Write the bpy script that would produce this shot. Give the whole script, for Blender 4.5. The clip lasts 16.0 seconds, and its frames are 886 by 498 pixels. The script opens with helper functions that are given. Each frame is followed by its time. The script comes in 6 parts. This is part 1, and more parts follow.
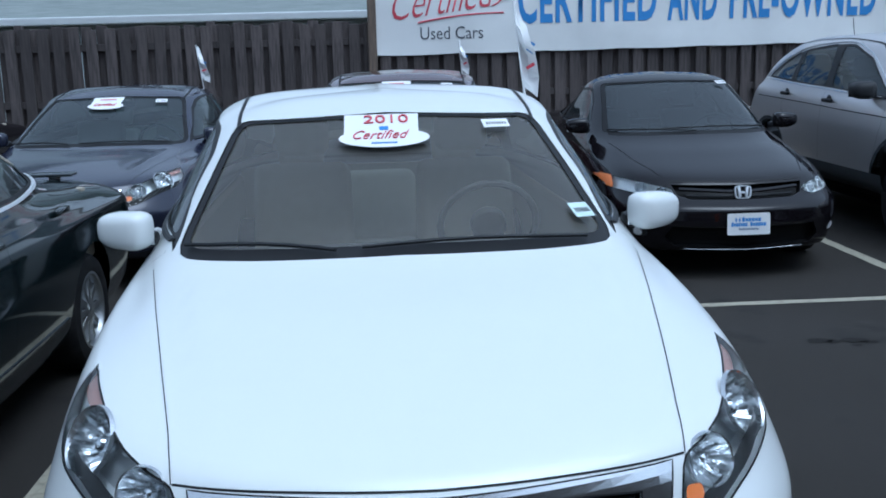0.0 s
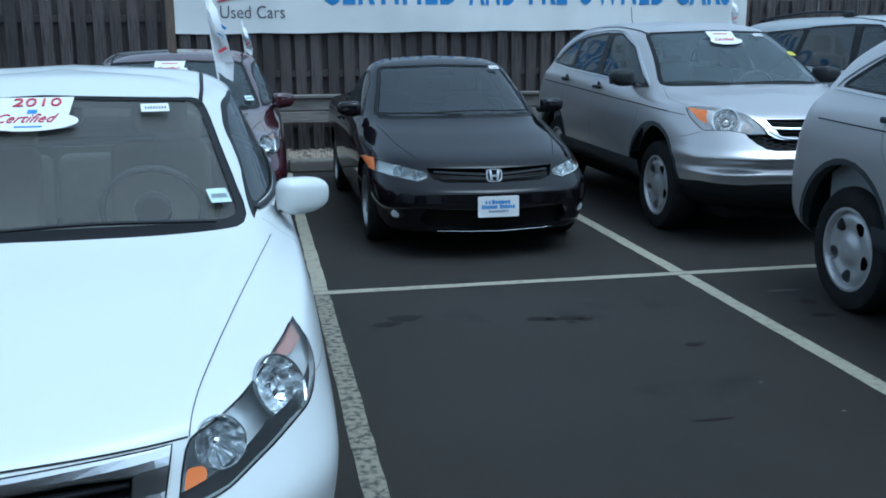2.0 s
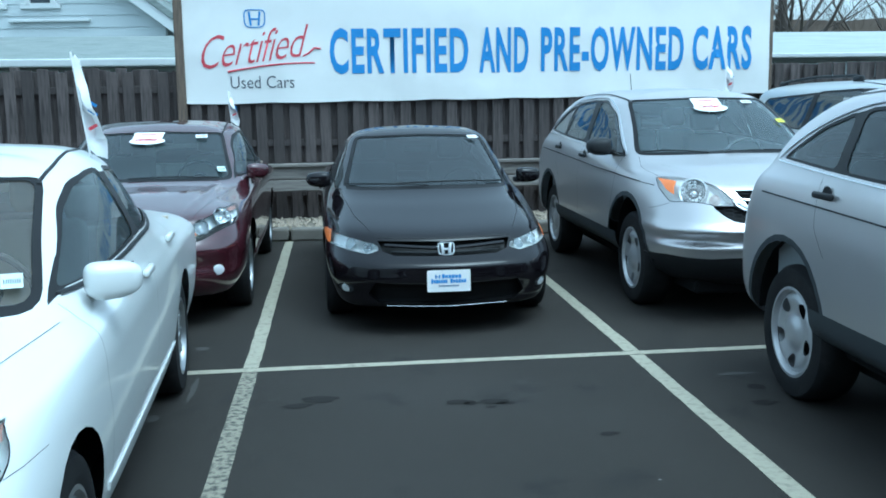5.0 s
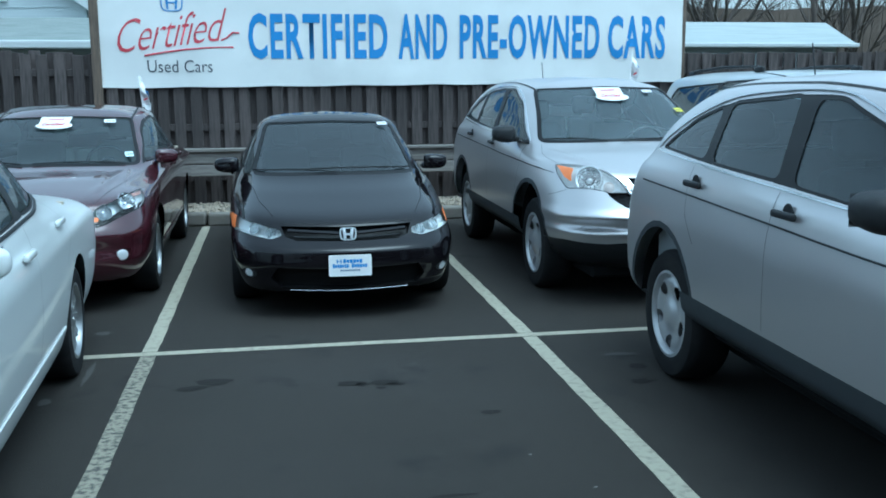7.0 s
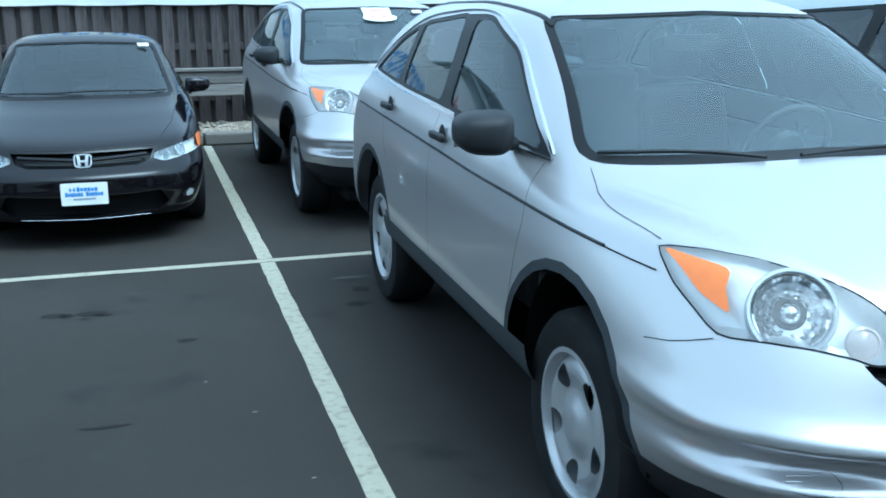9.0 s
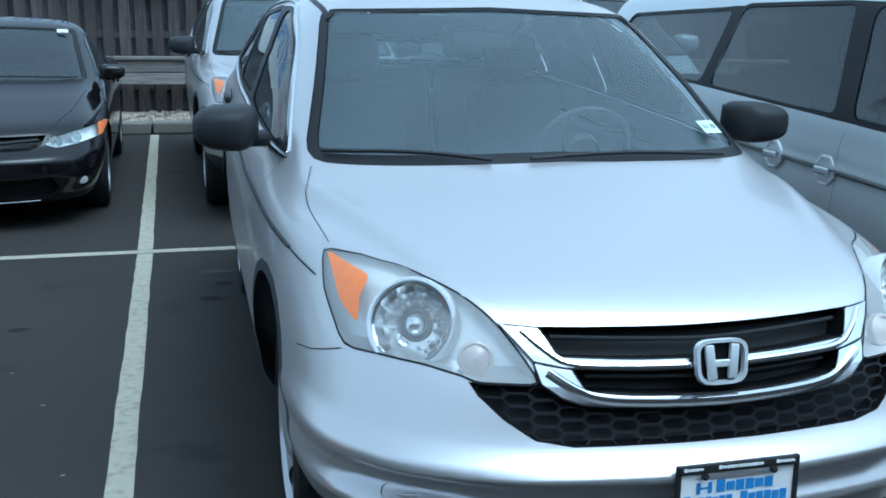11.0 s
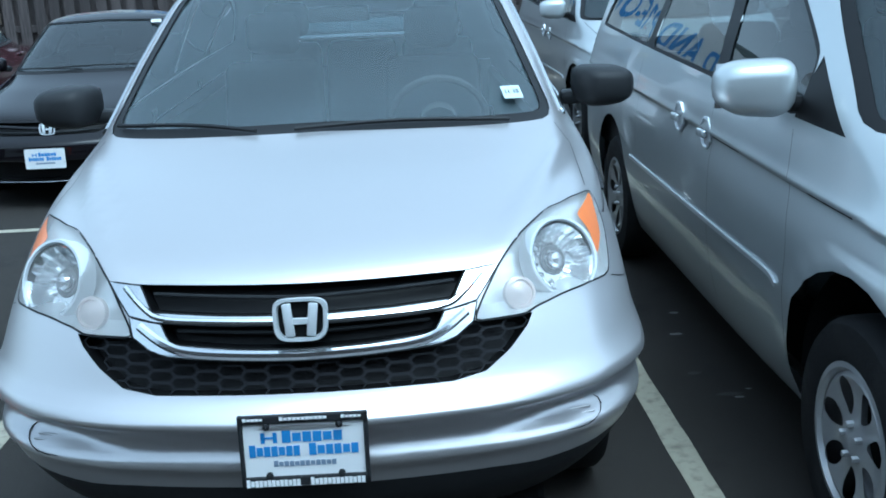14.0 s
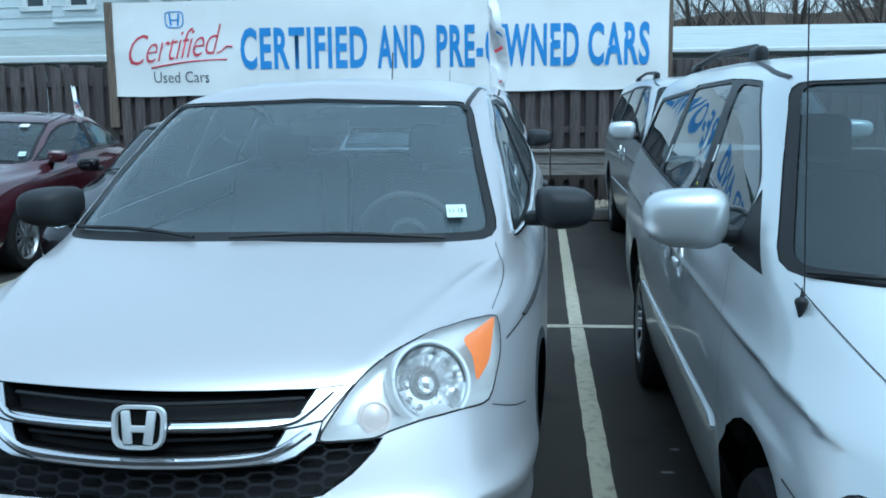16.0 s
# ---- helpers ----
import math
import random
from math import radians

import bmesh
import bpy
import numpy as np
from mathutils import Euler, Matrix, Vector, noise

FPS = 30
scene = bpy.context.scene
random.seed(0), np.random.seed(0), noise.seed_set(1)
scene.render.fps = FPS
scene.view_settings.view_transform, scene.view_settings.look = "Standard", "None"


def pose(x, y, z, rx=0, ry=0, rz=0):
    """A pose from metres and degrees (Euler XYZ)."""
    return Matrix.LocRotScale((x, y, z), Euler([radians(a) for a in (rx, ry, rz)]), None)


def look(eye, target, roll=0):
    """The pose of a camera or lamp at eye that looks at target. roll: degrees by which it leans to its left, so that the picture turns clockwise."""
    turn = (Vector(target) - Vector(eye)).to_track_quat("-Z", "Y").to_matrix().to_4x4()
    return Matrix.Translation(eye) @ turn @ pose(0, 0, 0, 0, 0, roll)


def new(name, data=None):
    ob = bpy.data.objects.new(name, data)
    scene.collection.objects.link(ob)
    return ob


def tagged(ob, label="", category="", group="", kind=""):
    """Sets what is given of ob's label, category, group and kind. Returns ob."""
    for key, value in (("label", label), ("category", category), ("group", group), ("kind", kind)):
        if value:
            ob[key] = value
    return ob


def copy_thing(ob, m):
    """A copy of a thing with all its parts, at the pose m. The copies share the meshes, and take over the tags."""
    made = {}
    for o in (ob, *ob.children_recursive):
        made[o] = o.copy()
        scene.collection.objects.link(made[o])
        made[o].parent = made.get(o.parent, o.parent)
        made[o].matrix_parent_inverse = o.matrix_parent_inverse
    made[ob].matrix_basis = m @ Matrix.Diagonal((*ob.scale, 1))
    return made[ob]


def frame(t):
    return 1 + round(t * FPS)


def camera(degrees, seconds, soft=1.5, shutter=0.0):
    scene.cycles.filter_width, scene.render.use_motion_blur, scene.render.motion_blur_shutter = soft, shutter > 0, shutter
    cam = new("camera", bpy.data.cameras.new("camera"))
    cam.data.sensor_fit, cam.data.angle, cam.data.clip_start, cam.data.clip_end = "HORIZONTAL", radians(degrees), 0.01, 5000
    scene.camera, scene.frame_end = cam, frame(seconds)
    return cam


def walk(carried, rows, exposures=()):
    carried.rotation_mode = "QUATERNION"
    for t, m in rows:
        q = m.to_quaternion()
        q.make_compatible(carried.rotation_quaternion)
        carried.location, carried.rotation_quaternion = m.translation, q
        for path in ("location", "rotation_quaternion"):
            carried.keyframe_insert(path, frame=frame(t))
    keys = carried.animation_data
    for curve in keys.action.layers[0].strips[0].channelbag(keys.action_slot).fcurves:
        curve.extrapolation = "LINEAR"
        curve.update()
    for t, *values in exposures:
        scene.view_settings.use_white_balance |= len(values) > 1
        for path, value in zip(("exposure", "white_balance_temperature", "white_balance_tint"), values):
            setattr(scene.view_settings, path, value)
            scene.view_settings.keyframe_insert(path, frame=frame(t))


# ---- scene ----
cam = camera(48.7, 16.0, 1.8)
PATH = [
    (0, (0.41, 0.516, 1.589), (0.515, 2.476, 1.202), -1.5),
    (0.5, (0.614, 0.444, 1.599), (0.593, 2.397, 1.168), -1.0),
    (1, (0.833, 0.339, 1.602), (0.959, 2.29, 1.181), -2.3),
    (1.5, (0.952, 0.391, 1.57), (1.162, 2.331, 1.134), -1.0),
    (2, (1.154, 0.387, 1.601), (1.533, 2.303, 1.171), -0.3),
    (2.5, (1.348, 0.431, 1.547), (1.665, 2.361, 1.131), -0.8),
    (3, (1.613, 0.387, 1.571), (1.948, 2.286, 1.038), 1.7),
    (3.5, (1.796, 0.503, 1.543), (2.15, 2.411, 1.059), 2.5),
    (4, (1.986, 0.559, 1.584), (2.216, 2.51, 1.207), -0.1),
    (4.2, (2.014, 0.567, 1.592), (2.232, 2.521, 1.227), -0.5),
    (6.3, (2.12, 0.269, 1.699), (2.382, 2.24, 1.485), -1.5),
    (6.5, (2.135, 0.288, 1.676), (2.415, 2.254, 1.438), -1.1),
    (7, (2.325, 0.282, 1.662), (2.672, 2.222, 1.326), -0.3),
    (7.5, (2.551, 0.249, 1.643), (3.029, 2.16, 1.297), -1.7),
    (8, (2.82, 0.133, 1.652), (3.21, 2.044, 1.209), 0.3),
    (8.5, (3.089, 0.113, 1.623), (3.635, 1.974, 1.136), -0.7),
    (8.7, (3.145, 0.125, 1.647), (3.73, 1.976, 1.164), -0.1),
    (10.8, (4.06, -0.052, 1.643), (4.562, 1.805, 1.095), 1.1),
    (11, (4.153, -0.053, 1.649), (4.687, 1.808, 1.152), 1.3),
    (11.5, (4.384, -0.09, 1.642), (4.896, 1.773, 1.124), -1.1),
    (12, (4.637, -0.235, 1.657), (5.002, 1.643, 1.076), -0.9),
    (12.5, (4.846, -0.315, 1.636), (5.36, 1.529, 1.057), -1.6),
    (13, (5.113, -0.313, 1.627), (5.664, 1.518, 1.043), -0.3),
    (13.5, (5.319, -0.309, 1.631), (5.726, 1.545, 1.001), -3.0),
    (14, (5.512, -0.404, 1.647), (5.597, 1.518, 1.1), -2.3),
    (14.5, (5.686, -0.416, 1.631), (5.737, 1.53, 1.172), -3.4),
    (15, (5.836, -0.333, 1.648), (5.864, 1.629, 1.264), 0.1),
    (15.5, (5.971, -0.296, 1.64), (5.951, 1.672, 1.286), -1.0),
    (16, (6.14, -0.346, 1.64), (5.969, 1.622, 1.322), -0.6),
]
walk(cam, [(t, look(eye, target, roll)) for t, eye, target, roll in PATH],
     [(0, 0.35, 4900, 3), (1, 0.35, 4900, 1), (2, 0.38, 4700, -5), (3, 0.60, 4600, -12), (3.5, 1.18, 4550, -15), (4, 1.18, 4600, -14), (6.5, 0.85, 4700, -13),
      (7, 0.88, 4650, -13), (8, 1.10, 4600, -12), (8.5, 1.40, 4600, -12), (11, 0.90, 4650, -8), (12.5, 0.70, 4650, -9), (13.25, 0.98, 4700, -7), (14, 1.02, 4700, -8), (15, 1.06, 4700, -9), (16, 0.90, 4700, -10)])

# ---- light ----
world = bpy.data.worlds.new("overcast_sky")
scene.world = world
world.use_nodes = True
wn = world.node_tree
sky = wn.nodes.new("ShaderNodeTexSky")
sky.sky_type = 'NISHITA'
sky.sun_disc = False
sky.sun_elevation = radians(68)
sky.sun_rotation = radians(145)
sky.dust_density = 3.5
sky.air_density = 1.0
grey = wn.nodes.new("ShaderNodeHueSaturation")
grey.inputs["Saturation"].default_value = 0.25
wn.links.new(sky.outputs[0], grey.inputs["Color"])
wn.links.new(grey.outputs[0], wn.nodes["Background"].inputs[0])
wn.nodes["Background"].inputs[1].default_value = 0.15
sun = new("sun", bpy.data.lights.new("sun", 'SUN'))
sun.data.energy = 0.5
sun.data.angle = radians(40)
sun.data.color = (1.0, 0.95, 0.88)
sun.matrix_world = look((2.8, -4, 12), (0, 0, 0))

# ---- materials ----
def mat(name, color, rough=0.5, metal=0.0, coat=0.0, vary=0.12, scale=6.0, bump=0.0, bump_scale=80.0,
        dirt=None, dirt_amount=0.0, per_object=0.0, sheen=0.0):
    m = bpy.data.materials.new(name)
    m.use_nodes = True
    nt = m.node_tree
    b = nt.nodes["Principled BSDF"]
    b.inputs["Roughness"].default_value = rough
    b.inputs["Metallic"].default_value = metal
    b.inputs["Coat Weight"].default_value = coat
    b.inputs["Coat Roughness"].default_value = 0.04
    tc = nt.nodes.new("ShaderNodeTexCoord")
    def noise_at(s, detail=5.0):
        n = nt.nodes.new("ShaderNodeTexNoise")
        n.inputs["Scale"].default_value = s
        n.inputs["Detail"].default_value = detail
        nt.links.new(tc.outputs["Object"], n.inputs["Vector"])
        return n
    def mix(fac, a, c, blend='MIX'):
        x = nt.nodes.new("ShaderNodeMix")
        x.data_type = 'RGBA'
        x.blend_type = blend
        for slot, v in ((0, fac), (6, a), (7, c)):
            if hasattr(v, "is_output"):
                nt.links.new(v, x.inputs[slot])
            else:
                x.inputs[slot].default_value = v if slot == 0 else (*v, 1)
        return x.outputs[2]
    lo = tuple(c * (1 - vary) for c in color)
    hi = tuple(min(1, c * (1 + vary)) for c in color)
    col = mix(noise_at(scale).outputs[0], lo, hi)
    if vary > 0:
        col = mix(0.35, col, mix(noise_at(scale * 9).outputs[0], lo, hi))
    if dirt:
        ramp = nt.nodes.new("ShaderNodeValToRGB")
        ramp.color_ramp.elements[0].position = 0.5
        ramp.color_ramp.elements[1].position = 0.72
        ramp.color_ramp.elements[1].color = (dirt_amount,) * 3 + (1,)
        nt.links.new(noise_at(scale * 0.6, 8).outputs[0], ramp.inputs[0])
        col = mix(ramp.outputs[0], col, dirt)
    if per_object:
        oi = nt.nodes.new("ShaderNodeObjectInfo")
        mr = nt.nodes.new("ShaderNodeMapRange")
        mr.inputs[3].default_value = 1 - per_object
        mr.inputs[4].default_value = 1 + per_object
        nt.links.new(oi.outputs["Random"], mr.inputs[0])
        hs = nt.nodes.new("ShaderNodeHueSaturation")
        nt.links.new(mr.outputs[0], hs.inputs["Value"])
        nt.links.new(col, hs.inputs["Color"])
        col = hs.outputs[0]
    nt.links.new(col, b.inputs["Base Color"])
    if bump:
        bp = nt.nodes.new("ShaderNodeBump")
        bp.inputs["Strength"].default_value = bump
        bp.inputs["Distance"].default_value = 0.01
        nt.links.new(noise_at(bump_scale, 8).outputs[0], bp.inputs["Height"])
        nt.links.new(bp.outputs[0], b.inputs["Normal"])
    return m


def glass_mat(name, tint, gloss_ior=1.5, rough=0.0, film=0.0, haze_tone=(.52, .64, .71)):
    m = bpy.data.materials.new(name)
    m.use_nodes = True
    nt = m.node_tree
    nt.nodes.remove(nt.nodes["Principled BSDF"])
    tr = nt.nodes.new("ShaderNodeBsdfTransparent")
    tr.inputs[0].default_value = (*tint, 1)
    gl = nt.nodes.new("ShaderNodeBsdfGlossy")
    gl.inputs["Roughness"].default_value = rough
    fr = nt.nodes.new("ShaderNodeFresnel")
    fr.inputs[0].default_value = gloss_ior
    mx = nt.nodes.new("ShaderNodeMixShader")
    nt.links.new(fr.outputs[0], mx.inputs[0])
    nt.links.new(tr.outputs[0], mx.inputs[1])
    nt.links.new(gl.outputs[0], mx.inputs[2])
    last = mx.outputs[0]
    # film: diffuse veil painting reflected sky on windows; true haze on the aged lens
    if film:
        df = nt.nodes.new("ShaderNodeBsdfDiffuse")
        df.inputs[0].default_value = (*haze_tone, 1)
        n = nt.nodes.new("ShaderNodeTexNoise")
        n.inputs["Scale"].default_value = 3.5
        n.inputs["Detail"].default_value = 6
        mr = nt.nodes.new("ShaderNodeMapRange")
        mr.inputs[3].default_value = film * .6
        mr.inputs[4].default_value = film * 1.4
        m2 = nt.nodes.new("ShaderNodeMixShader")
        nt.links.new(n.outputs[0], mr.inputs[0])
        nt.links.new(mr.outputs[0], m2.inputs[0])
        nt.links.new(last, m2.inputs[1])
        nt.links.new(df.outputs[0], m2.inputs[2])
        last = m2.outputs[0]
    nt.links.new(last, nt.nodes["Material Output"].inputs[0])
    return m


def stripes(m, direction, scale, dark, amount):
    """Grain running along one axis, laid over a material's colour."""
    nt = m.node_tree
    b = nt.nodes["Principled BSDF"]
    link = b.inputs["Base Color"].links[0]
    src = link.from_socket
    tc = nt.nodes.new("ShaderNodeTexCoord")
    mp = nt.nodes.new("ShaderNodeMapping")
    mp.inputs["Scale"].default_value = direction
    oi = nt.nodes.new("ShaderNodeObjectInfo")
    nt.links.new(tc.outputs["Object"], mp.inputs[0])
    nt.links.new(oi.outputs["Location"], mp.inputs["Location"])
    n = nt.nodes.new("ShaderNodeTexNoise")
    n.inputs["Scale"].default_value = scale
    n.inputs["Detail"].default_value = 6
    nt.links.new(mp.outputs[0], n.inputs["Vector"])
    ramp = nt.nodes.new("ShaderNodeValToRGB")
    ramp.color_ramp.elements[0].position = 0.4
    ramp.color_ramp.elements[1].position = 0.7
    ramp.color_ramp.elements[1].color = (amount,) * 3 + (1,)
    nt.links.new(n.outputs[0], ramp.inputs[0])
    x = nt.nodes.new("ShaderNodeMix")
    x.data_type = 'RGBA'
    nt.links.new(ramp.outputs[0], x.inputs[0])
    nt.links.new(src, x.inputs[6])
    x.inputs[7].default_value = (*dark, 1)
    nt.links.new(x.outputs[2], b.inputs["Base Color"])
    return m


WHITE = mat("white_paint", (0.71, 0.73, 0.72), 0.35, 0, 0.7, 0.03, 1.5)
SILVER = mat("silver_paint", (0.575, 0.56, 0.565), 0.34, 0.70, 0.4, 0.03, 1.5, 0.02, 900)
SILVER2 = mat("silver_blue_paint", (0.55, 0.58, 0.592), 0.33, 0.52, 0.7, 0.04, 1.5, 0.02, 900)
BLACK = mat("black_paint", (0.006, 0.005, 0.0065), 0.06, 0.0, 0.0, 0.1, 1.5)
MAROON = mat("maroon_paint", (0.050, 0.012, 0.018), 0.12, 0.1, 1.0, 0.1, 1.5)
NAVY = mat("dark_blue_paint", (0.022, 0.025, 0.045), 0.12, 0.1, 0.4, 0.1, 1.5)
DARK = mat("charcoal_paint", (0.008, 0.014, 0.016), 0.07, 0.0, 0.6, 0.1, 1.5)
GLASS = glass_mat("window_glass", (0.95, 0.95, 0.91), 1.5, 0.0, .09, (.66, .64, .60))
SKY_VEILED = glass_mat("sky_veil_window_glass", (0.90, 0.95, 0.96), 1.5, 0.0, .105)
SMOKED = glass_mat("smoked_glass", (0.26, 0.31, 0.33), 1.75, 0.0, .03)
VEILED = glass_mat("veiled_window_glass", (0.38, 0.47, 0.50), 1.5, 0.0, .05)
LENS = glass_mat("lamp_lens", (0.96, 0.98, 0.98), 1.35)
AGED_LENS = glass_mat("aged_lamp_lens", (0.97, 0.97, 0.96), 1.4, 0.0, .18, (.78, .76, .75))
SEAL = mat("black_rubber", (0.012, 0.012, 0.013), 0.45, 0, 0, 0.2, 20)
TRIM = mat("black_plastic", (0.022, 0.023, 0.025), 0.5, 0, 0, 0.2, 20, 0.15, 300)
CLAD = mat("grey_cladding", (0.045, 0.05, 0.055), 0.55, 0, 0, 0.2, 10, 0.2, 300)
TYRE = mat("tyre_rubber", (0.013, 0.013, 0.014), 0.75, 0, 0, 0.3, 12, 0.3, 200, (0.05, 0.047, 0.045), 0.3)
STEEL = mat("silver_wheel_paint", (0.50, 0.50, 0.51), 0.34, 0.45, 0.3, 0.08, 8, 0, 80, (0.3, 0.28, 0.26), 0.2)
MESH = mat("mesh_black", (0.009, 0.009, 0.011), 0.4, 0, 0, 0.2, 20)
GRILLE = mat("grille_black", (0.0035, 0.0035, 0.004), 0.5, 0, 0, 0.2, 20)
ALLOY = mat("alloy", (0.36, 0.37, 0.38), 0.36, 0.85, 0.2, 0.1, 8, 0, 80, (0.2, 0.19, 0.18), 0.25)
CHROME = mat("chrome", (0.75, 0.76, 0.78), 0.10, 1.0, 0, 0.03, 5)
REFLECTOR = mat("reflector", (0.84, 0.86, 0.88), 0.30, 0.45, 0, 0.15, 40)
PALE_BOWL = mat("pale_reflector", (0.90, 0.91, 0.92), 0.35, 0.2, 0, 0.1, 40)
MIRRORED = mat("faceted_reflector", (0.74, 0.76, 0.78), 0.17, 0.9, 0, 0.05, 40)
CHROMED = mat("chrome_trim", (0.66, 0.67, 0.68), 0.14, 1.0, 0, 0.03, 5)
BLUSH = mat("pale_marker_plastic", (0.76, 0.67, 0.64), 0.3, 0.1, 0.6, 0.1, 30)
PINK = mat("pale_pink_plastic", (0.50, 0.30, 0.26), 0.25, 0.1, 0.6, 0.1, 30)
BRIGHT = mat("bright_trim", (0.72, 0.74, 0.76), 0.3, 0.4, 0, 0.05, 10)
AMBER = mat("amber_plastic", (0.74, 0.20, 0.04), 0.35, 0, 0.3, 0.15, 30)
LAMPBLACK = mat("lamp_bezel_black", (0.012, 0.012, 0.013), 0.4, 0, 0, 0.2, 20)
PALE_LINING = mat("pale_grey_lining", (0.20, 0.21, 0.22), 0.8, 0, 0, 0.1, 20)
CLOTH = mat("grey_seat_cloth", (0.055, 0.055, 0.06), 0.9, 0, 0, 0.2, 30)
BEIGE = mat("beige_seat_cloth", (0.44, 0.39, 0.31), 0.9, 0, 0, 0.15, 30)
DASH = mat("dashboard_plastic", (0.05, 0.05, 0.05), 0.7, 0, 0, 0.2, 30)
LINER = mat("headliner_cloth", (0.35, 0.35, 0.34), 0.95, 0, 0, 0.1, 30)
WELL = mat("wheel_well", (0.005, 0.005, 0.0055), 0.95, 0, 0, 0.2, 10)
PAPER = mat("white_paper", (0.80, 0.80, 0.80), 0.7, 0, 0, 0.04, 10)
RED = mat("red_print", (0.52, 0.06, 0.085), 0.6, 0, 0, 0.1, 10)
BLUE = mat("blue_print", (0.065, 0.24, 0.58), 0.6, 0, 0, 0.15, 6)
INK = mat("dark_print", (0.08, 0.09, 0.11), 0.6, 0, 0, 0.1, 10)
PRINT = mat("grey_blue_print", (0.22, 0.27, 0.36), 0.6, 0, 0, 0.1, 10)
TEAL = mat("pale_teal_print", (0.62, 0.74, 0.72), 0.6, 0, 0, 0.08, 20)
for m in (GRILLE, SEAL, TRIM, WELL, TYRE, CLAD, LAMPBLACK, MESH):
    m.node_tree.nodes["Principled BSDF"].inputs["Specular IOR Level"].default_value = 0.22
for m in (BLACK, DARK):
    m.node_tree.nodes["Principled BSDF"].inputs["Specular IOR Level"].default_value = 0.4
YELLOW = mat("yellow_paper", (0.75, 0.72, 0.05), 0.7, 0, 0, 0.05, 20)


# ---- mesh helpers ----
def make(name, verts, faces, material, parent=None, label="", smooth=True, normals=None):
    me = bpy.data.meshes.new(name)
    me.from_pydata([tuple(v) for v in verts], [], faces)
    if smooth:
        me.polygons.foreach_set("use_smooth", [True] * len(me.polygons))
    if normals is not None:
        me.normals_split_custom_set_from_vertices([tuple(n) for n in normals])
    me.materials.append(material)
    ob = new(name, me)
    ob.parent = parent
    if label:
        ob["label"] = label
    return ob


def part(name, bm, material, parent=None, label="", smooth=False, angle=None):
    me = bpy.data.meshes.new(name)
    bmesh.ops.recalc_face_normals(bm, faces=bm.faces)
    if smooth:
        for f in bm.faces:
            f.smooth = True
        lim = radians(angle or 40)
        for e in bm.edges:
            if len(e.link_faces) == 2 and e.calc_face_angle(0) > lim:
                e.smooth = False
    bm.to_mesh(me)
    bm.free()
    me.materials.append(material)
    ob = new(name, me)
    ob.parent = parent
    if label:
        ob["label"] = label
    return ob


def thing(name, label, category, m=None, group="", kind=""):
    ob = new(name)
    ob.empty_display_size = 0.2
    if m is not None:
        ob.matrix_basis = m
    return tagged(ob, label, category, group, kind)


def box(size, at=(0, 0, 0), bevel=0.0, seg=2, rot=None, bm=None):
    bm = bm or bmesh.new()
    r = bmesh.ops.create_cube(bm, size=1.0)
    vs = r["verts"]
    m = Matrix.Translation(at) @ (rot or Matrix()) @ Matrix.Diagonal((*size, 1))
    bmesh.ops.transform(bm, matrix=m, verts=vs)
    if bevel:
        es = list({e for v in vs for e in v.link_edges})
        bmesh.ops.bevel(bm, geom=es, offset=bevel, segments=seg, profile=0.5, affect='EDGES')
    return bm


def lathe(profile, axis_m=None, steps=32, bm=None, closed=False):
    """Turn a list of (radius, height) round z."""
    bm = bm or bmesh.new()
    m = axis_m or Matrix()
    rings = []
    for r, h in profile:
        rings.append([bm.verts.new(m @ Vector((r * math.cos(2 * math.pi * k / steps), r * math.sin(2 * math.pi * k / steps), h)))
                      for k in range(steps)])
    pairs = list(zip(rings, rings[1:]))
    if closed:
        pairs.append((rings[-1], rings[0]))
    for a, c in pairs:
        for k in range(steps):
            bm.faces.new((a[k], a[(k + 1) % steps], c[(k + 1) % steps], c[k]))
    return bm


def tube(points, radius, sides=6, bm=None, taper=None):
    bm = bm or bmesh.new()
    pts = [Vector(p) for p in points]
    rings = []
    for i, p in enumerate(pts):
        d = (pts[min(i + 1, len(pts) - 1)] - pts[max(i - 1, 0)]).normalized()
        a = d.orthogonal().normalized()
        if i and rings:
            a = (prev - d * prev.dot(d)).normalized()
        prev = a
        b = d.cross(a)
        r = radius if taper is None else radius + (taper - radius) * i / (len(pts) - 1)
        rings.append([bm.verts.new(p + (a * math.cos(2 * math.pi * k / sides) + b * math.sin(2 * math.pi * k / sides)) * r)
                      for k in range(sides)])
    for u, v in zip(rings, rings[1:]):
        for k in range(sides):
            bm.faces.new((u[k], u[(k + 1) % sides], v[(k + 1) % sides], v[k]))
    bm.faces.new(rings[0][::-1])
    bm.faces.new(rings[-1])
    return bm


def rounded(poly, r, n=3):
    """Round the corners of a convex polygon."""
    out = []
    for i, p in enumerate(poly):
        p = Vector(p)
        a = Vector(poly[i - 1]) - p
        b = Vector(poly[(i + 1) % len(poly)]) - p
        d = min(r, a.length * 0.45, b.length * 0.45)
        s, e = p + a.normalized() * d, p + b.normalized() * d
        for k in range(n + 1):
            t = k / n
            out.append(tuple((1 - t) ** 2 * s + 2 * t * (1 - t) * p + t * t * e))
    return out


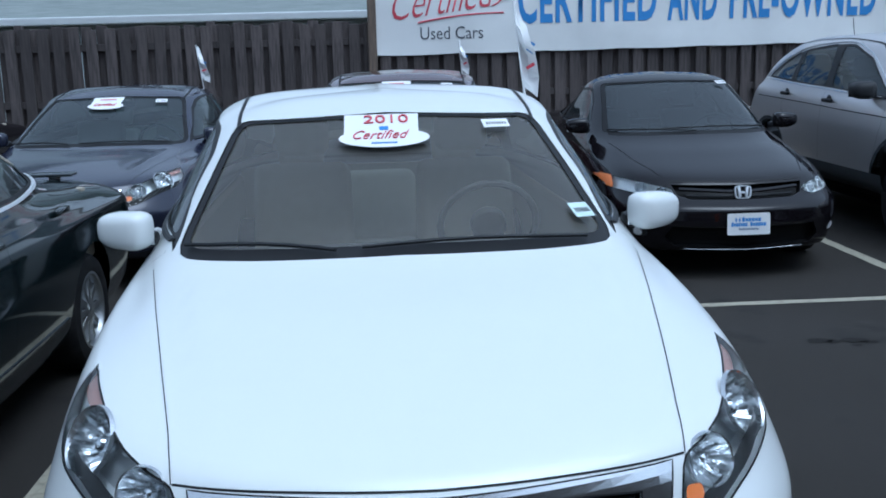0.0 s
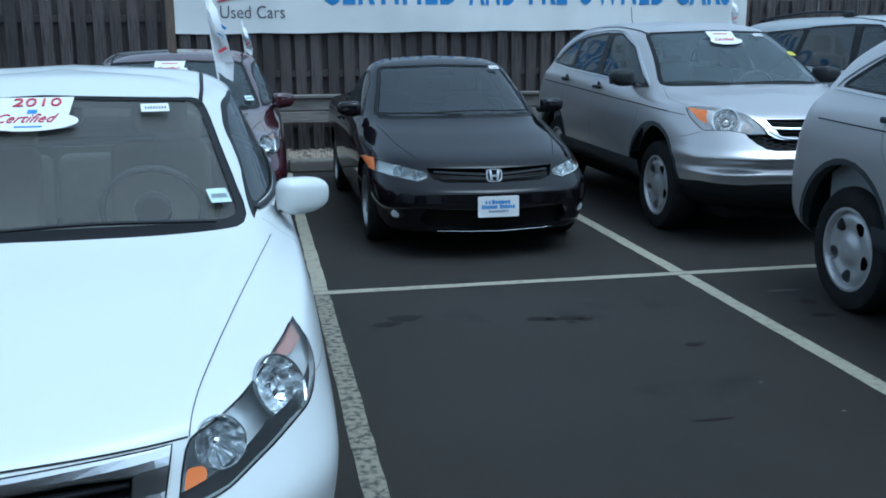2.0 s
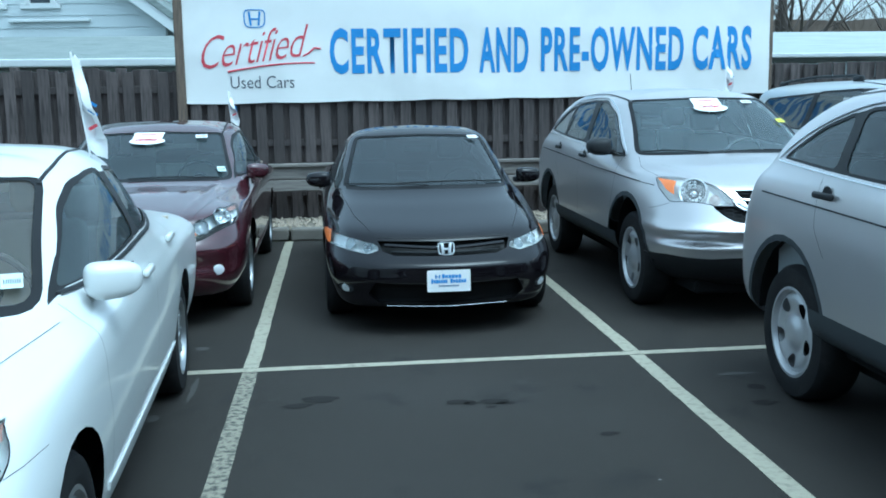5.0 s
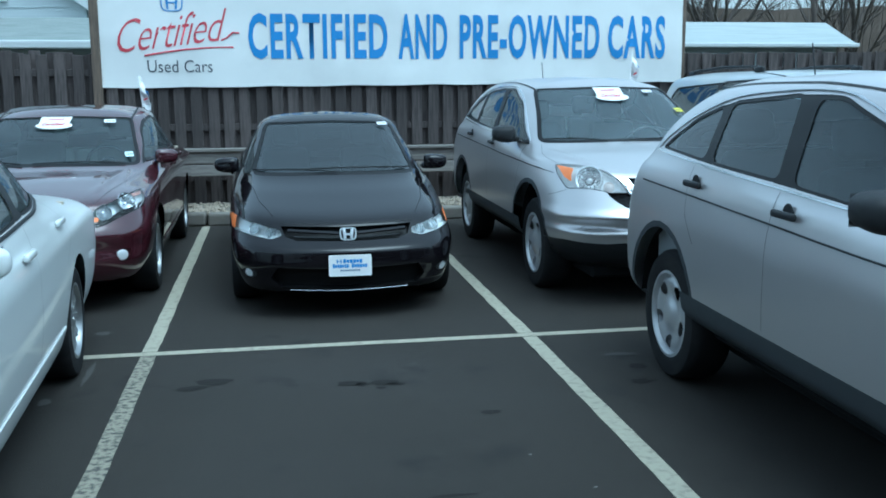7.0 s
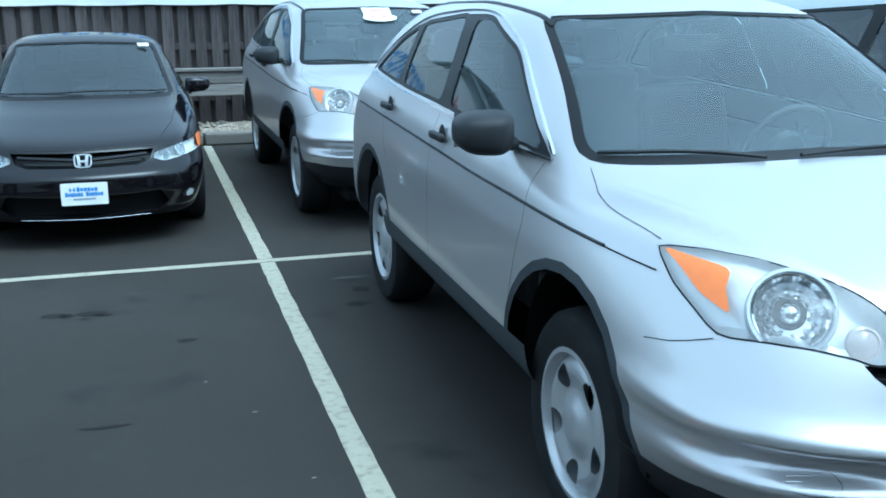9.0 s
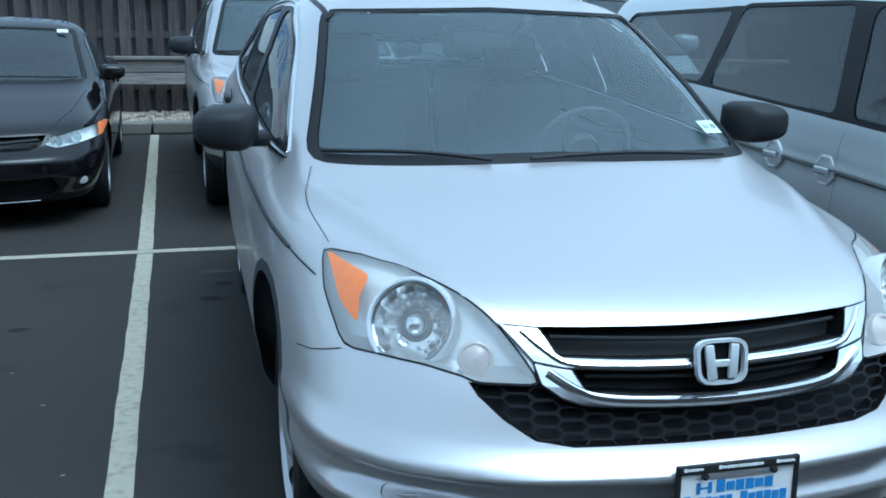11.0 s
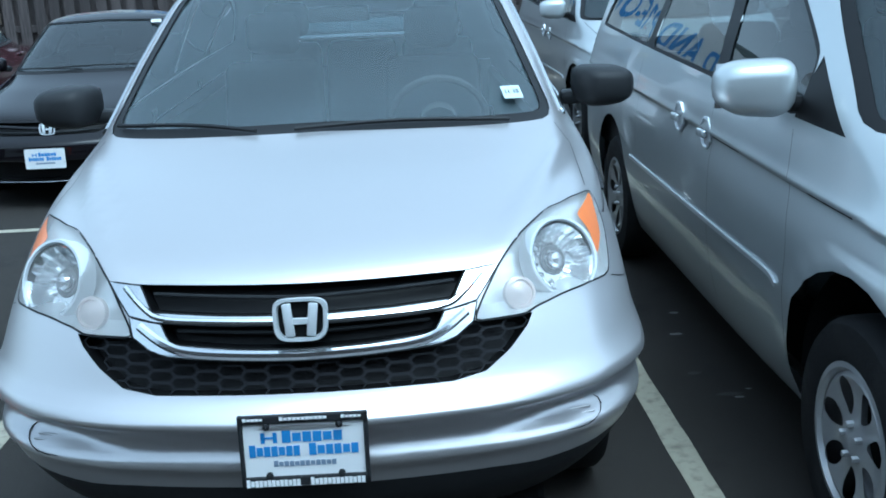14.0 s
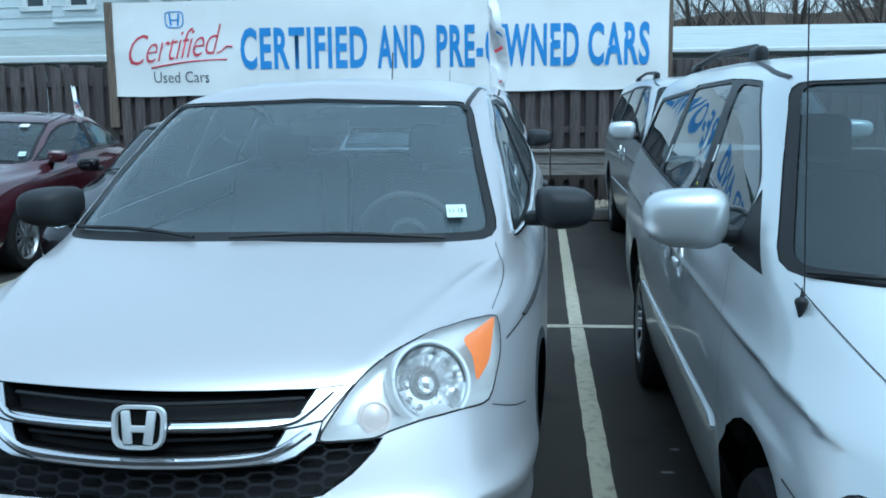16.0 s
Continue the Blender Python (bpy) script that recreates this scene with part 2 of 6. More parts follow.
def shrink(poly, d):
    """Move the edges of a convex polygon inwards."""
    n = len(poly)
    area = sum(poly[i - 1][0] * poly[i][1] - poly[i][0] * poly[i - 1][1] for i in range(n))
    s = 1 if area > 0 else -1
    out = []
    for i in range(n):
        p0, p1, p2 = Vector(poly[i - 1]), Vector(poly[i]), Vector(poly[(i + 1) % n])
        e1, e2 = (p1 - p0).normalized(), (p2 - p1).normalized()
        n1, n2 = Vector((-e1.y, e1.x)) * s, Vector((-e2.y, e2.x)) * s
        k = (n1 + n2)
        out.append(tuple(p1 + k * (d / max(0.3, 0.5 * k.length_squared))))
    return out


def text_mesh(name, body, width, height, material, m, parent, shear=0.0, fat=0.0, spacing=1.0, depth=0.002):
    cu = bpy.data.curves.new(name, 'FONT')
    cu.body = body
    cu.shear = shear
    cu.offset = fat
    cu.space_character = spacing
    cu.resolution_u = 3
    cu.extrude = depth
    tmp = bpy.data.objects.new(name, cu)
    scene.collection.objects.link(tmp)
    me = bpy.data.meshes.new_from_object(tmp.evaluated_get(bpy.context.evaluated_depsgraph_get()))
    bpy.data.objects.remove(tmp)
    co = np.empty(len(me.vertices) * 3)
    me.vertices.foreach_get("co", co)
    co = co.reshape(-1, 3)
    lo, hi = co.min(0), co.max(0)
    co[:, 0] = (co[:, 0] - lo[0]) / (hi[0] - lo[0]) * width
    co[:, 1] = (co[:, 1] - lo[1]) / (hi[1] - lo[1]) * height
    me.vertices.foreach_set("co", co.ravel())
    me.materials.clear()
    me.materials.append(material)
    me.name = name
    ob = new(name, me)
    ob.parent = parent
    ob.matrix_basis = m
    return ob


from mathutils.geometry import tessellate_polygon


# ---- motor cars: a skin stretched over rings that run round the car ----
def smooth_along(a, n):
    """Smooth, non-overshooting curve through points on the first axis; ends are extended by the caller."""
    s = np.diff(a, axis=0)
    d = np.zeros_like(a)
    p = s[:-1] * s[1:]
    with np.errstate(divide='ignore', invalid='ignore'):
        h = np.where(p > 0, 2 * p / (s[:-1] + s[1:]), 0)
    d[1:-1] = np.nan_to_num(h)
    d[0], d[-1] = s[0], s[-1]
    t = np.linspace(0, 1, n + 1)[:-1].reshape(-1, *([1] * (a.ndim - 1)))
    out = []
    for i in range(len(a) - 1):
        h00, h10, h01, h11 = 2*t**3 - 3*t**2 + 1, t**3 - 2*t**2 + t, -2*t**3 + 3*t**2, t**3 - t**2
        out.append(h00 * a[i] + h10 * d[i] + h01 * a[i+1] + h11 * d[i+1])
    out.append(a[-1:])
    return np.concatenate(out)


def ring(yf, sf, wc, ws, wr, yr, sr, zc, zk, za, zb, zr):
    """Half a ring, from the middle of the front round the side to the middle of the rear."""
    yk, yq = yf + sf, yr - sr
    x = [0, .48 * wc, .84 * wc, wc, wc + (ws - wc) * .8, ws, ws, ws + (wr - ws) * .35, wr, .62 * wr, 0]
    y = [yf, yf + .10 * sf, yf + .42 * sf, yk] + [yk + (yq - yk) * f for f in (.16, .36, .58, .80)] + [yq, yr - .12 * sr, yr]
    z = [zc, zc + (zk - zc) * .2, zc + (zk - zc) * .62, zk, (zk + za) / 2, za, (za + zb) / 2, zb, (zb + zr) / 2, zr, zr]
    return np.array([x, y, z]).T


class Skin:
    """Half the outer skin of a car (x >= 0), from which panes, lamps and arches are cut."""

    def __init__(self, rings, per=7, up=5, sculpt=None):
        net = np.array([ring(*r) for r in rings])
        flip = np.array([-1, 1, 1])
        ext = np.concatenate([net[:, 1:2] * flip, net, net[:, -2:-1] * flip], axis=1)
        g = smooth_along(np.swapaxes(ext, 0, 1), per)[per:-per]
        g = smooth_along(np.swapaxes(g, 0, 1), up)
        if sculpt:
            sculpt(g)
        self.g = g
        rows, cols = g.shape[:2]
        g[:, 0, 0] = g[:, -1, 0] = 0
        du = np.gradient(np.concatenate([g[:, 1:2] * flip, g, g[:, -2:-1] * flip], axis=1), axis=1)[:, 1:-1]
        dv = np.gradient(g, axis=0)
        n = np.cross(du, dv)
        n /= np.maximum(np.linalg.norm(n, axis=2, keepdims=True), 1e-9)
        n[-1] = (0, 0, 1)
        n[:, 0, 0] = n[:, -1, 0] = 0
        self.bm = bm = bmesh.new()
        self.nl = bm.verts.layers.float_vector.new("smooth_normal")
        self.tag = bm.faces.layers.int.new("tag")
        vs = [[bm.verts.new(g[i, j]) for j in range(cols)] for i in range(rows)]
        for i in range(rows):
            for j in range(cols):
                vs[i][j][self.nl] = Vector(n[i, j])
        for i in range(rows - 1):
            for j in range(cols - 1):
                q = [vs[i][j], vs[i][j + 1], vs[i + 1][j + 1], vs[i + 1][j]]
                f = bm.faces.new(q)
        bmesh.ops.remove_doubles(bm, verts=bm.verts, dist=1e-5)
        bm.normal_update()
        from_mesh = bpy.data.meshes.new("skin")
        from mathutils.bvhtree import BVHTree
        self.tree = BVHTree.FromBMesh(bm)

    def cut(self, poly, view, tag, where=None):
        """Mark with tag what lies inside a convex outline in one view (front: x, z; side: y, z; top: x, y)."""
        bm = self.bm
        a, b = {"front": (0, 2), "side": (1, 2), "top": (0, 1)}[view]
        pts = [Vector(p) for p in poly]
        area = sum(pts[i - 1].x * pts[i].y - pts[i].x * pts[i - 1].y for i in range(len(pts)))
        if area < 0:
            pts.reverse()
        lo = Vector((min(p.x for p in pts), min(p.y for p in pts)))
        hi = Vector((max(p.x for p in pts), max(p.y for p in pts)))
        faces = []
        for f in bm.faces:
            c = f.calc_center_median()
            n = f.normal
            if where:
                if not where(c, n):
                    continue
            elif {"front": n.y > -0.12 or c.y > 2.6, "side": n.x < 0.35, "top": n.z < 0.3}[view]:
                continue
            us = [v.co[a] for v in f.verts]
            ws = [v.co[b] for v in f.verts]
            if max(us) < lo.x or min(us) > hi.x or max(ws) < lo.y or min(ws) > hi.y:
                continue
            faces.append(f)
        for i in range(len(pts)):
            p, q = pts[i - 1], pts[i]
            d = q - p
            if d.length < 1e-6 or not faces:
                continue
            no2 = Vector((d.y, -d.x)).normalized()
            no, co = Vector((0, 0, 0)), Vector((0, 0, 0))
            no[a], no[b], co[a], co[b] = no2.x, no2.y, p.x, p.y
            geom = set(faces)
            for f in faces:
                geom.update(f.edges)
                geom.update(f.verts)
            r = bmesh.ops.bisect_plane(bm, geom=list(geom), plane_co=co, plane_no=no, dist=1e-6)
            faces = [f for f in r["geom"] if isinstance(f, bmesh.types.BMFace) and (f.calc_center_median() - co).dot(no) < 0]
        for f in faces:
            f[self.tag] = tag
        return faces

    def cut_any(self, poly, view, tag, where=None):
        """The same for an outline that bends inwards: cut triangle by triangle."""
        done = []
        for tri in tessellate_polygon([[Vector((*p, 0)) for p in poly]]):
            done += self.cut([tuple(poly[i]) for i in tri], view, tag, where)
        return done

    def pull(self, tags, mirror="join", push=0.0):
        """Vertices, faces, normals of the marked skin. mirror: join both halves, or give one side (+1, -1)."""
        vid, verts, faces, norms = {}, [], [], []
        for f in self.bm.faces:
            if f[self.tag] not in tags:
                continue
            idx = []
            for v in f.verts:
                if v.index not in vid or vid[v.index][0] is not v:
                    vid[v.index] = (v, len(verts))
                    n = v[self.nl].normalized()
                    verts.append(v.co - n * push)
                    norms.append(n)
                idx.append(vid[v.index][1])
            faces.append(idx)
        if mirror == "join":
            k = len(verts)
            back = []
            for i, v in enumerate(list(verts)):
                if abs(v.x) < 1e-4:
                    back.append(i)
                else:
                    back.append(len(verts))
                    verts.append(Vector((-v.x, v.y, v.z)))
                    norms.append(Vector((-norms[i].x, norms[i].y, norms[i].z)))
            faces += [[back[i] for i in reversed(f)] for f in faces[:]]
        elif mirror == -1:
            verts = [Vector((-v.x, v.y, v.z)) for v in verts]
            norms = [Vector((-n.x, n.y, n.z)) for n in norms]
            faces = [list(reversed(f)) for f in faces]
        return verts, faces, norms

    def index(self):
        self.bm.verts.index_update()
        self.bm.verts.ensure_lookup_table()

    def hit(self, view, u, v):
        """Point and normal of the skin seen from the side, front or top."""
        o, d = {"side": ((3, u, v), (-1, 0, 0)), "front": ((u, -2, v), (0, 1, 0)), "top": ((u, v, 4), (0, 0, -1)),
                "rear": ((u, 9, v), (0, -1, 0))}[view]
        o = Vector(o)
        flip = 1
        if view != "side" and o.x < 0:
            o.x, flip = -o.x, -1
        p, n, _, _ = self.tree.ray_cast(o, Vector(d))
        if p is None:
            p, n, _, _ = self.tree.find_nearest(o + Vector(d) * 3)
        if n.dot(Vector(d)) > 0:
            n = -n
        return Vector((p.x * flip, p.y, p.z)), Vector((n.x * flip, n.y, n.z))


def ribbon(skin, view, line, width, lift=0.0015, side=1, bm=None, step=0.04):
    """A narrow band that follows the skin along a line given in one view."""
    bm = bm or bmesh.new()
    pts = []
    for a, b in zip(line, line[1:]):
        a, b = Vector(a), Vector(b)
        n = max(1, int((b - a).length / step))
        pts += [a.lerp(b, k / n) for k in range(n)]
    pts.append(Vector(line[-1]))
    got = [skin.hit(view, p.x, p.y) for p in pts]
    prev = None
    for i, (p, n) in enumerate(got):
        d = got[min(i + 1, len(got) - 1)][0] - got[max(i - 1, 0)][0]
        w = n.cross(d).normalized() * width / 2
        q = p + n * lift
        pair = []
        for s in (-1, 1):
            v = q + w * s
            pair.append(bm.verts.new((v.x * side, v.y, v.z)))
        if prev:
            bm.faces.new((prev[0], pair[0], pair[1], prev[1]))
        prev = pair
    return bm


def arch(cy, cz, r, n=28):
    return [(cy + r * math.cos(2 * math.pi * k / n), cz + r * math.sin(2 * math.pi * k / n)) for k in range(n)]


def build_wheel(parent, x, y, r, rim_r, width, side, style):
    """Tyre and rim at one corner; side is +1 or -1."""
    m = Matrix.Translation((x * side, y, r)) @ Matrix.Rotation(radians(90 * side), 4, 'Y')
    wheel = new("wheel")
    wheel.parent = parent
    w = width / 2
    pr = [(rim_r, -w), (rim_r + .02, -w - .006), (r * .93, -w), (r * .985, -w * .8), (r, -w * .45), (r, w * .45),
          (r * .985, w * .8), (r * .93, w), (rim_r + .03, w + .008), (rim_r + .004, w)]
    part("tyre", lathe(pr, m, 40), TYRE, wheel, smooth=True)
    bm = lathe([(rim_r + .004, w), (rim_r - .012, w + .002), (rim_r - .022, w - .012), (rim_r - .03, -w * .5)], m, 40)
    d = w - 0.012
    R = rim_r - .018
    if style == "steel":
        radii = [.10, .20, .30, .40] + [.50 + .015 * k for k in range(28)] + [.95, 1.0]
        lift = np.interp(radii, [.10, .20, .30, .40, .50, .58, .66, .74, .82, .88, .94, 1.0], [.016, .016, .008, -.006, -.012, -.008, -.002, .003, .002, -.004, -.014, -.022])
        n = 240
        grid = [[bm.verts.new(m @ Vector((R * q * math.cos(2 * math.pi * k / n), R * q * math.sin(2 * math.pi * k / n), d + h))) for k in range(n)] for q, h in zip(radii, lift)]
        for i in range(len(radii) - 1):
            q = (radii[i] + radii[i + 1]) / 2
            for k in range(n):
                off = abs((k + .5) % 48 - 24) / 24
                if off < .42 * math.sqrt(max(0, 1 - ((q - .71) / .17) ** 2)):
                    continue
                bm.faces.new((grid[i][k], grid[i + 1][k], grid[i + 1][(k + 1) % n], grid[i][(k + 1) % n]))
        bm.faces.new(grid[0])
    elif style == "seven":
        radii = [.10, .16, .22, .28, .34] + [.36 + .016 * k for k in range(36)] + [.95, 1.0]
        n = 280
        def swell(q):
            return .012 - .020 * math.sin(math.pi * min(1, q)) + (.004 if q < .14 else 0) - .02 * max(0, q - .9) * 10
        grid = [[bm.verts.new(m @ Vector((R * q * math.cos(2 * math.pi * k / n), R * q * math.sin(2 * math.pi * k / n), d + swell(q)))) for k in range(n)] for q in radii]
        for i in range(len(radii) - 1):
            q = (radii[i] + radii[i + 1]) / 2
            for k in range(n):
                off = abs((k + .5) % 40 - 20) / 20
                if off < .56 * math.sqrt(max(0, 1 - ((q - .64) / .26) ** 2)):
                    continue
                bm.faces.new((grid[i][k], grid[i + 1][k], grid[i + 1][(k + 1) % n], grid[i][(k + 1) % n]))
        bm.faces.new(grid[0])
        bmesh.ops.solidify(bm, geom=[f for f in bm.faces if all((m.inverted() @ v.co).z > d - .05 for v in f.verts)], thickness=.018)
        for k in range(5):
            a = 2 * math.pi * k / 5 + .2
            lathe([(.011, -.012), (.011, .012), (.008, .016), (.001, .016)], m @ Matrix.Translation((R * .25 * math.cos(a), R * .25 * math.sin(a), d)), 6, bm)
    else:
        spokes, hub = 10, .26
        wide = .30
        for k in range(spokes):
            a0 = 2 * math.pi * k / spokes + .3
            prev = None
            for j in range(6):
                t = j / 5
                rad = R * (hub * .8 + (1 - hub * .8) * t)
                half = wide * (0.5 + .35 * (2 * t - 1) ** 2) * R * .52
                half = .024 - .006 * t
                h = d - .03 * math.sin(math.pi * t) * .3 - (.012 if t == 1 else 0)
                cs = []
                for sx, dz in ((-1, -.02), (-.8, 0), (.8, 0), (1, -.02)):
                    ang = a0 + math.atan2(half * sx, rad)
                    q = min(math.hypot(rad, half * sx), R)
                    cs.append(bm.verts.new(m @ Vector((q * math.cos(ang), q * math.sin(ang), h + dz))))
                if prev:
                    for i in range(3):
                        bm.faces.new((prev[i], prev[i + 1], cs[i + 1], cs[i]))
                prev = cs
        lathe([(R * hub, d - .012), (R * hub * .9, d), (R * hub * .55, d), (R * .14, d + .002), (0.001, d + .006)], m, 24, bm)
    part("rim", bm, ALLOY if style == "ten" else STEEL, wheel, smooth=True, angle=35)
    # dark disc behind the spokes, painting in the shade inside the wheel
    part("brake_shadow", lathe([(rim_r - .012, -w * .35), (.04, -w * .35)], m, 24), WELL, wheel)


def build_seat(parent, x, y, z, cloth, wide=.5, back=.62, head=True, tilt=14):
    seat = new("seat")
    seat.parent = parent
    part("cushion", box((wide, .5, .16), (x, y, z + .08), .05, 3), cloth, seat, smooth=True)
    rot = Matrix.Rotation(radians(-tilt), 4, 'X')
    bm = box((wide, .13, back), (0, 0, 0), .055, 3)
    for v in bm.verts:
        k = v.co.z / back
        v.co.x *= 1 - .16 * max(0, k) - .06 * max(0, -k)
        v.co.y += .03 * math.cos(v.co.x / wide * 5)
    bmesh.ops.transform(bm, matrix=Matrix.Translation((x, y + .30, z + .12 + back / 2)) @ rot, verts=bm.verts)
    part("backrest", bm, cloth, seat, smooth=True)
    if head:
        part("headrest", box((.25, .11, .19), (x, y + .33 + back * .16, z + .235 + back), .05, 4, rot), cloth, seat, smooth=True)


def emblem_bm(m, w, h, bm, k=1.0):
    """A chrome ring with a plain upright shape in it."""
    n = 32
    def edge(i, s, lift):
        a = 2 * math.pi * i / n
        c, q = math.cos(a), math.sin(a)
        e = .5
        return m @ Vector((math.copysign(abs(c) ** e, c) * w / 2 * s * (1 + .08 * q), lift, math.copysign(abs(q) ** e, q) * h / 2 * s))
    loops = [[bm.verts.new(edge(i, s, l)) for i in range(n)] for s, l in ((1, 0), (1 - .03 * k, -.012), (1 - .16 * k, -.012), (1 - .20 * k, 0))]
    for a, b in zip(loops, loops[1:]):
        for i in range(n):
            bm.faces.new((a[i], a[(i + 1) % n], b[(i + 1) % n], b[i]))
    for s in (-1, 1):
        rot = Matrix.Rotation(radians(6 * s), 4, 'Y')
        vs0 = set(bm.verts)
        box((w * .17 * k, .012, h * .76), (s * w * .215, -.008, 0), .004, 2, rot, bm)
        bmesh.ops.transform(bm, matrix=m, verts=[v for v in bm.verts if v not in vs0])
    vs0 = set(bm.verts)
    box((w * .36, .010, h * .15 * k), (0, -.007, -.03 * h), .002, 1, None, bm)
    bmesh.ops.transform(bm, matrix=m, verts=[v for v in bm.verts if v not in vs0])
    return bm


def frame_at(p, n):
    """A pose at p whose -y axis points along n and whose z stays up."""
    n = n.normalized()
    x = (-n).cross(Vector((0, 0, 1))).normalized()
    z = x.cross(-n)
    m = Matrix((x, -n, z)).transposed().to_4x4()
    m.translation = p
    return m


def tray(skin, tag, side, depth, name, material, parent, dirn=(0, 1, 0)):
    """The bowl behind a lamp's lens: its outline carried inwards, with a floor."""
    v, f, _ = skin.pull(tag, side)
    edges = {}
    for q in f:
        for a, b in zip(q, q[1:] + q[:1]):
            edges[(a, b)] = edges.get((a, b), 0) + 1
    rim = [(a, b) for a, b in edges if (b, a) not in edges]
    c = sum(v, Vector()) / len(v)
    d = Vector(dirn) * depth
    inner = [(p - c) * .96 + c + d for p in v]
    k = len(v)
    faces = [[i + k for i in q] for q in f] + [[a, b, b + k, a + k] for a, b in rim]
    outer = [p + (c - p) * .002 + Vector(dirn) * .002 for p in v]
    return make(name, outer + inner, faces, material, parent, smooth=False)


def recessed(skin, tag, push):
    """A sunken panel with its rim: marked skin carried inwards, joined to its outline. Both halves."""
    v, f, n = skin.pull({tag})
    if not f:
        return v, f
    seen = set()
    for q in f:
        for a, b in zip(q, q[1:] + q[:1]):
            seen.add((a, b))
    rim = [(a, b) for a, b in seen if (b, a) not in seen]
    k = len(v)
    deep = [p - m * push * .4 + Vector((0, push * .8, 0)) for p, m in zip(v, n)]
    faces = [[i + k for i in q] for q in f] + [[a, b, b + k, a + k] for a, b in rim]
    return [p + Vector((0, .001, 0)) for p in v] + deep, faces


def raised(skin, tag, lift):
    """A proud piece with its edges: marked skin carried outwards. Both halves."""
    v, f, n = skin.pull({tag})
    seen = set()
    for q in f:
        for a, b in zip(q, q[1:] + q[:1]):
            seen.add((a, b))
    rim = [(a, b) for a, b in seen if (b, a) not in seen]
    k = len(v)
    top = [p + m * lift for p, m in zip(v, n)]
    deep = [p - m * .02 for p, m in zip(v, n)]
    return top + deep, [list(q) for q in f] + [[b, a, a + k, b + k] for a, b in rim]


def inside(poly, x, z):
    hit = False
    for i in range(len(poly)):
        (x0, z0), (x1, z1) = poly[i - 1], poly[i]
        if (z0 > z) != (z1 > z) and x < x0 + (z - z0) / (z1 - z0) * (x1 - x0):
            hit = not hit
    return hit


def eased(line, rounds=2):
    """Corner-cut a polyline, keeping its ends."""
    pts = [Vector(p) for p in line]
    for _ in range(rounds):
        out = [pts[0]]
        for a, b in zip(pts, pts[1:]):
            out += [a.lerp(b, .25), a.lerp(b, .75)]
        out.append(pts[-1])
        pts = out
    return [tuple(p) for p in pts]


def moved(bm, m):
    bmesh.ops.transform(bm, matrix=m, verts=bm.verts)
    return bm


def flat_sheet(name, poly, m, material, parent, label=""):
    """A thin sheet of paper cut to an outline, in the x-z plane of m."""
    bm = bmesh.new()
    vs = [bm.verts.new(m @ Vector((x, 0, z))) for x, z in poly]
    f = bm.faces.new(vs)
    r = bmesh.ops.extrude_face_region(bm, geom=[f])
    d = m.to_3x3() @ Vector((0, -.0015, 0))
    bmesh.ops.translate(bm, vec=d, verts=[v for v in r["geom"] if isinstance(v, bmesh.types.BMVert)])
    return part(name, bm, material, parent, label)


def bars(name, rows, m, material, parent):
    """Plain bars that stand for small print: (x0, x1, z, height)."""
    bm = bmesh.new()
    for x0, x1, z, h in rows:
        vs0 = set(bm.verts)
        box((x1 - x0, .0012, h), ((x0 + x1) / 2, -.0026, z), 0, 1, None, bm)
        bmesh.ops.transform(bm, matrix=m, verts=[v for v in bm.verts if v not in vs0])
    return part(name, bm, material, parent)


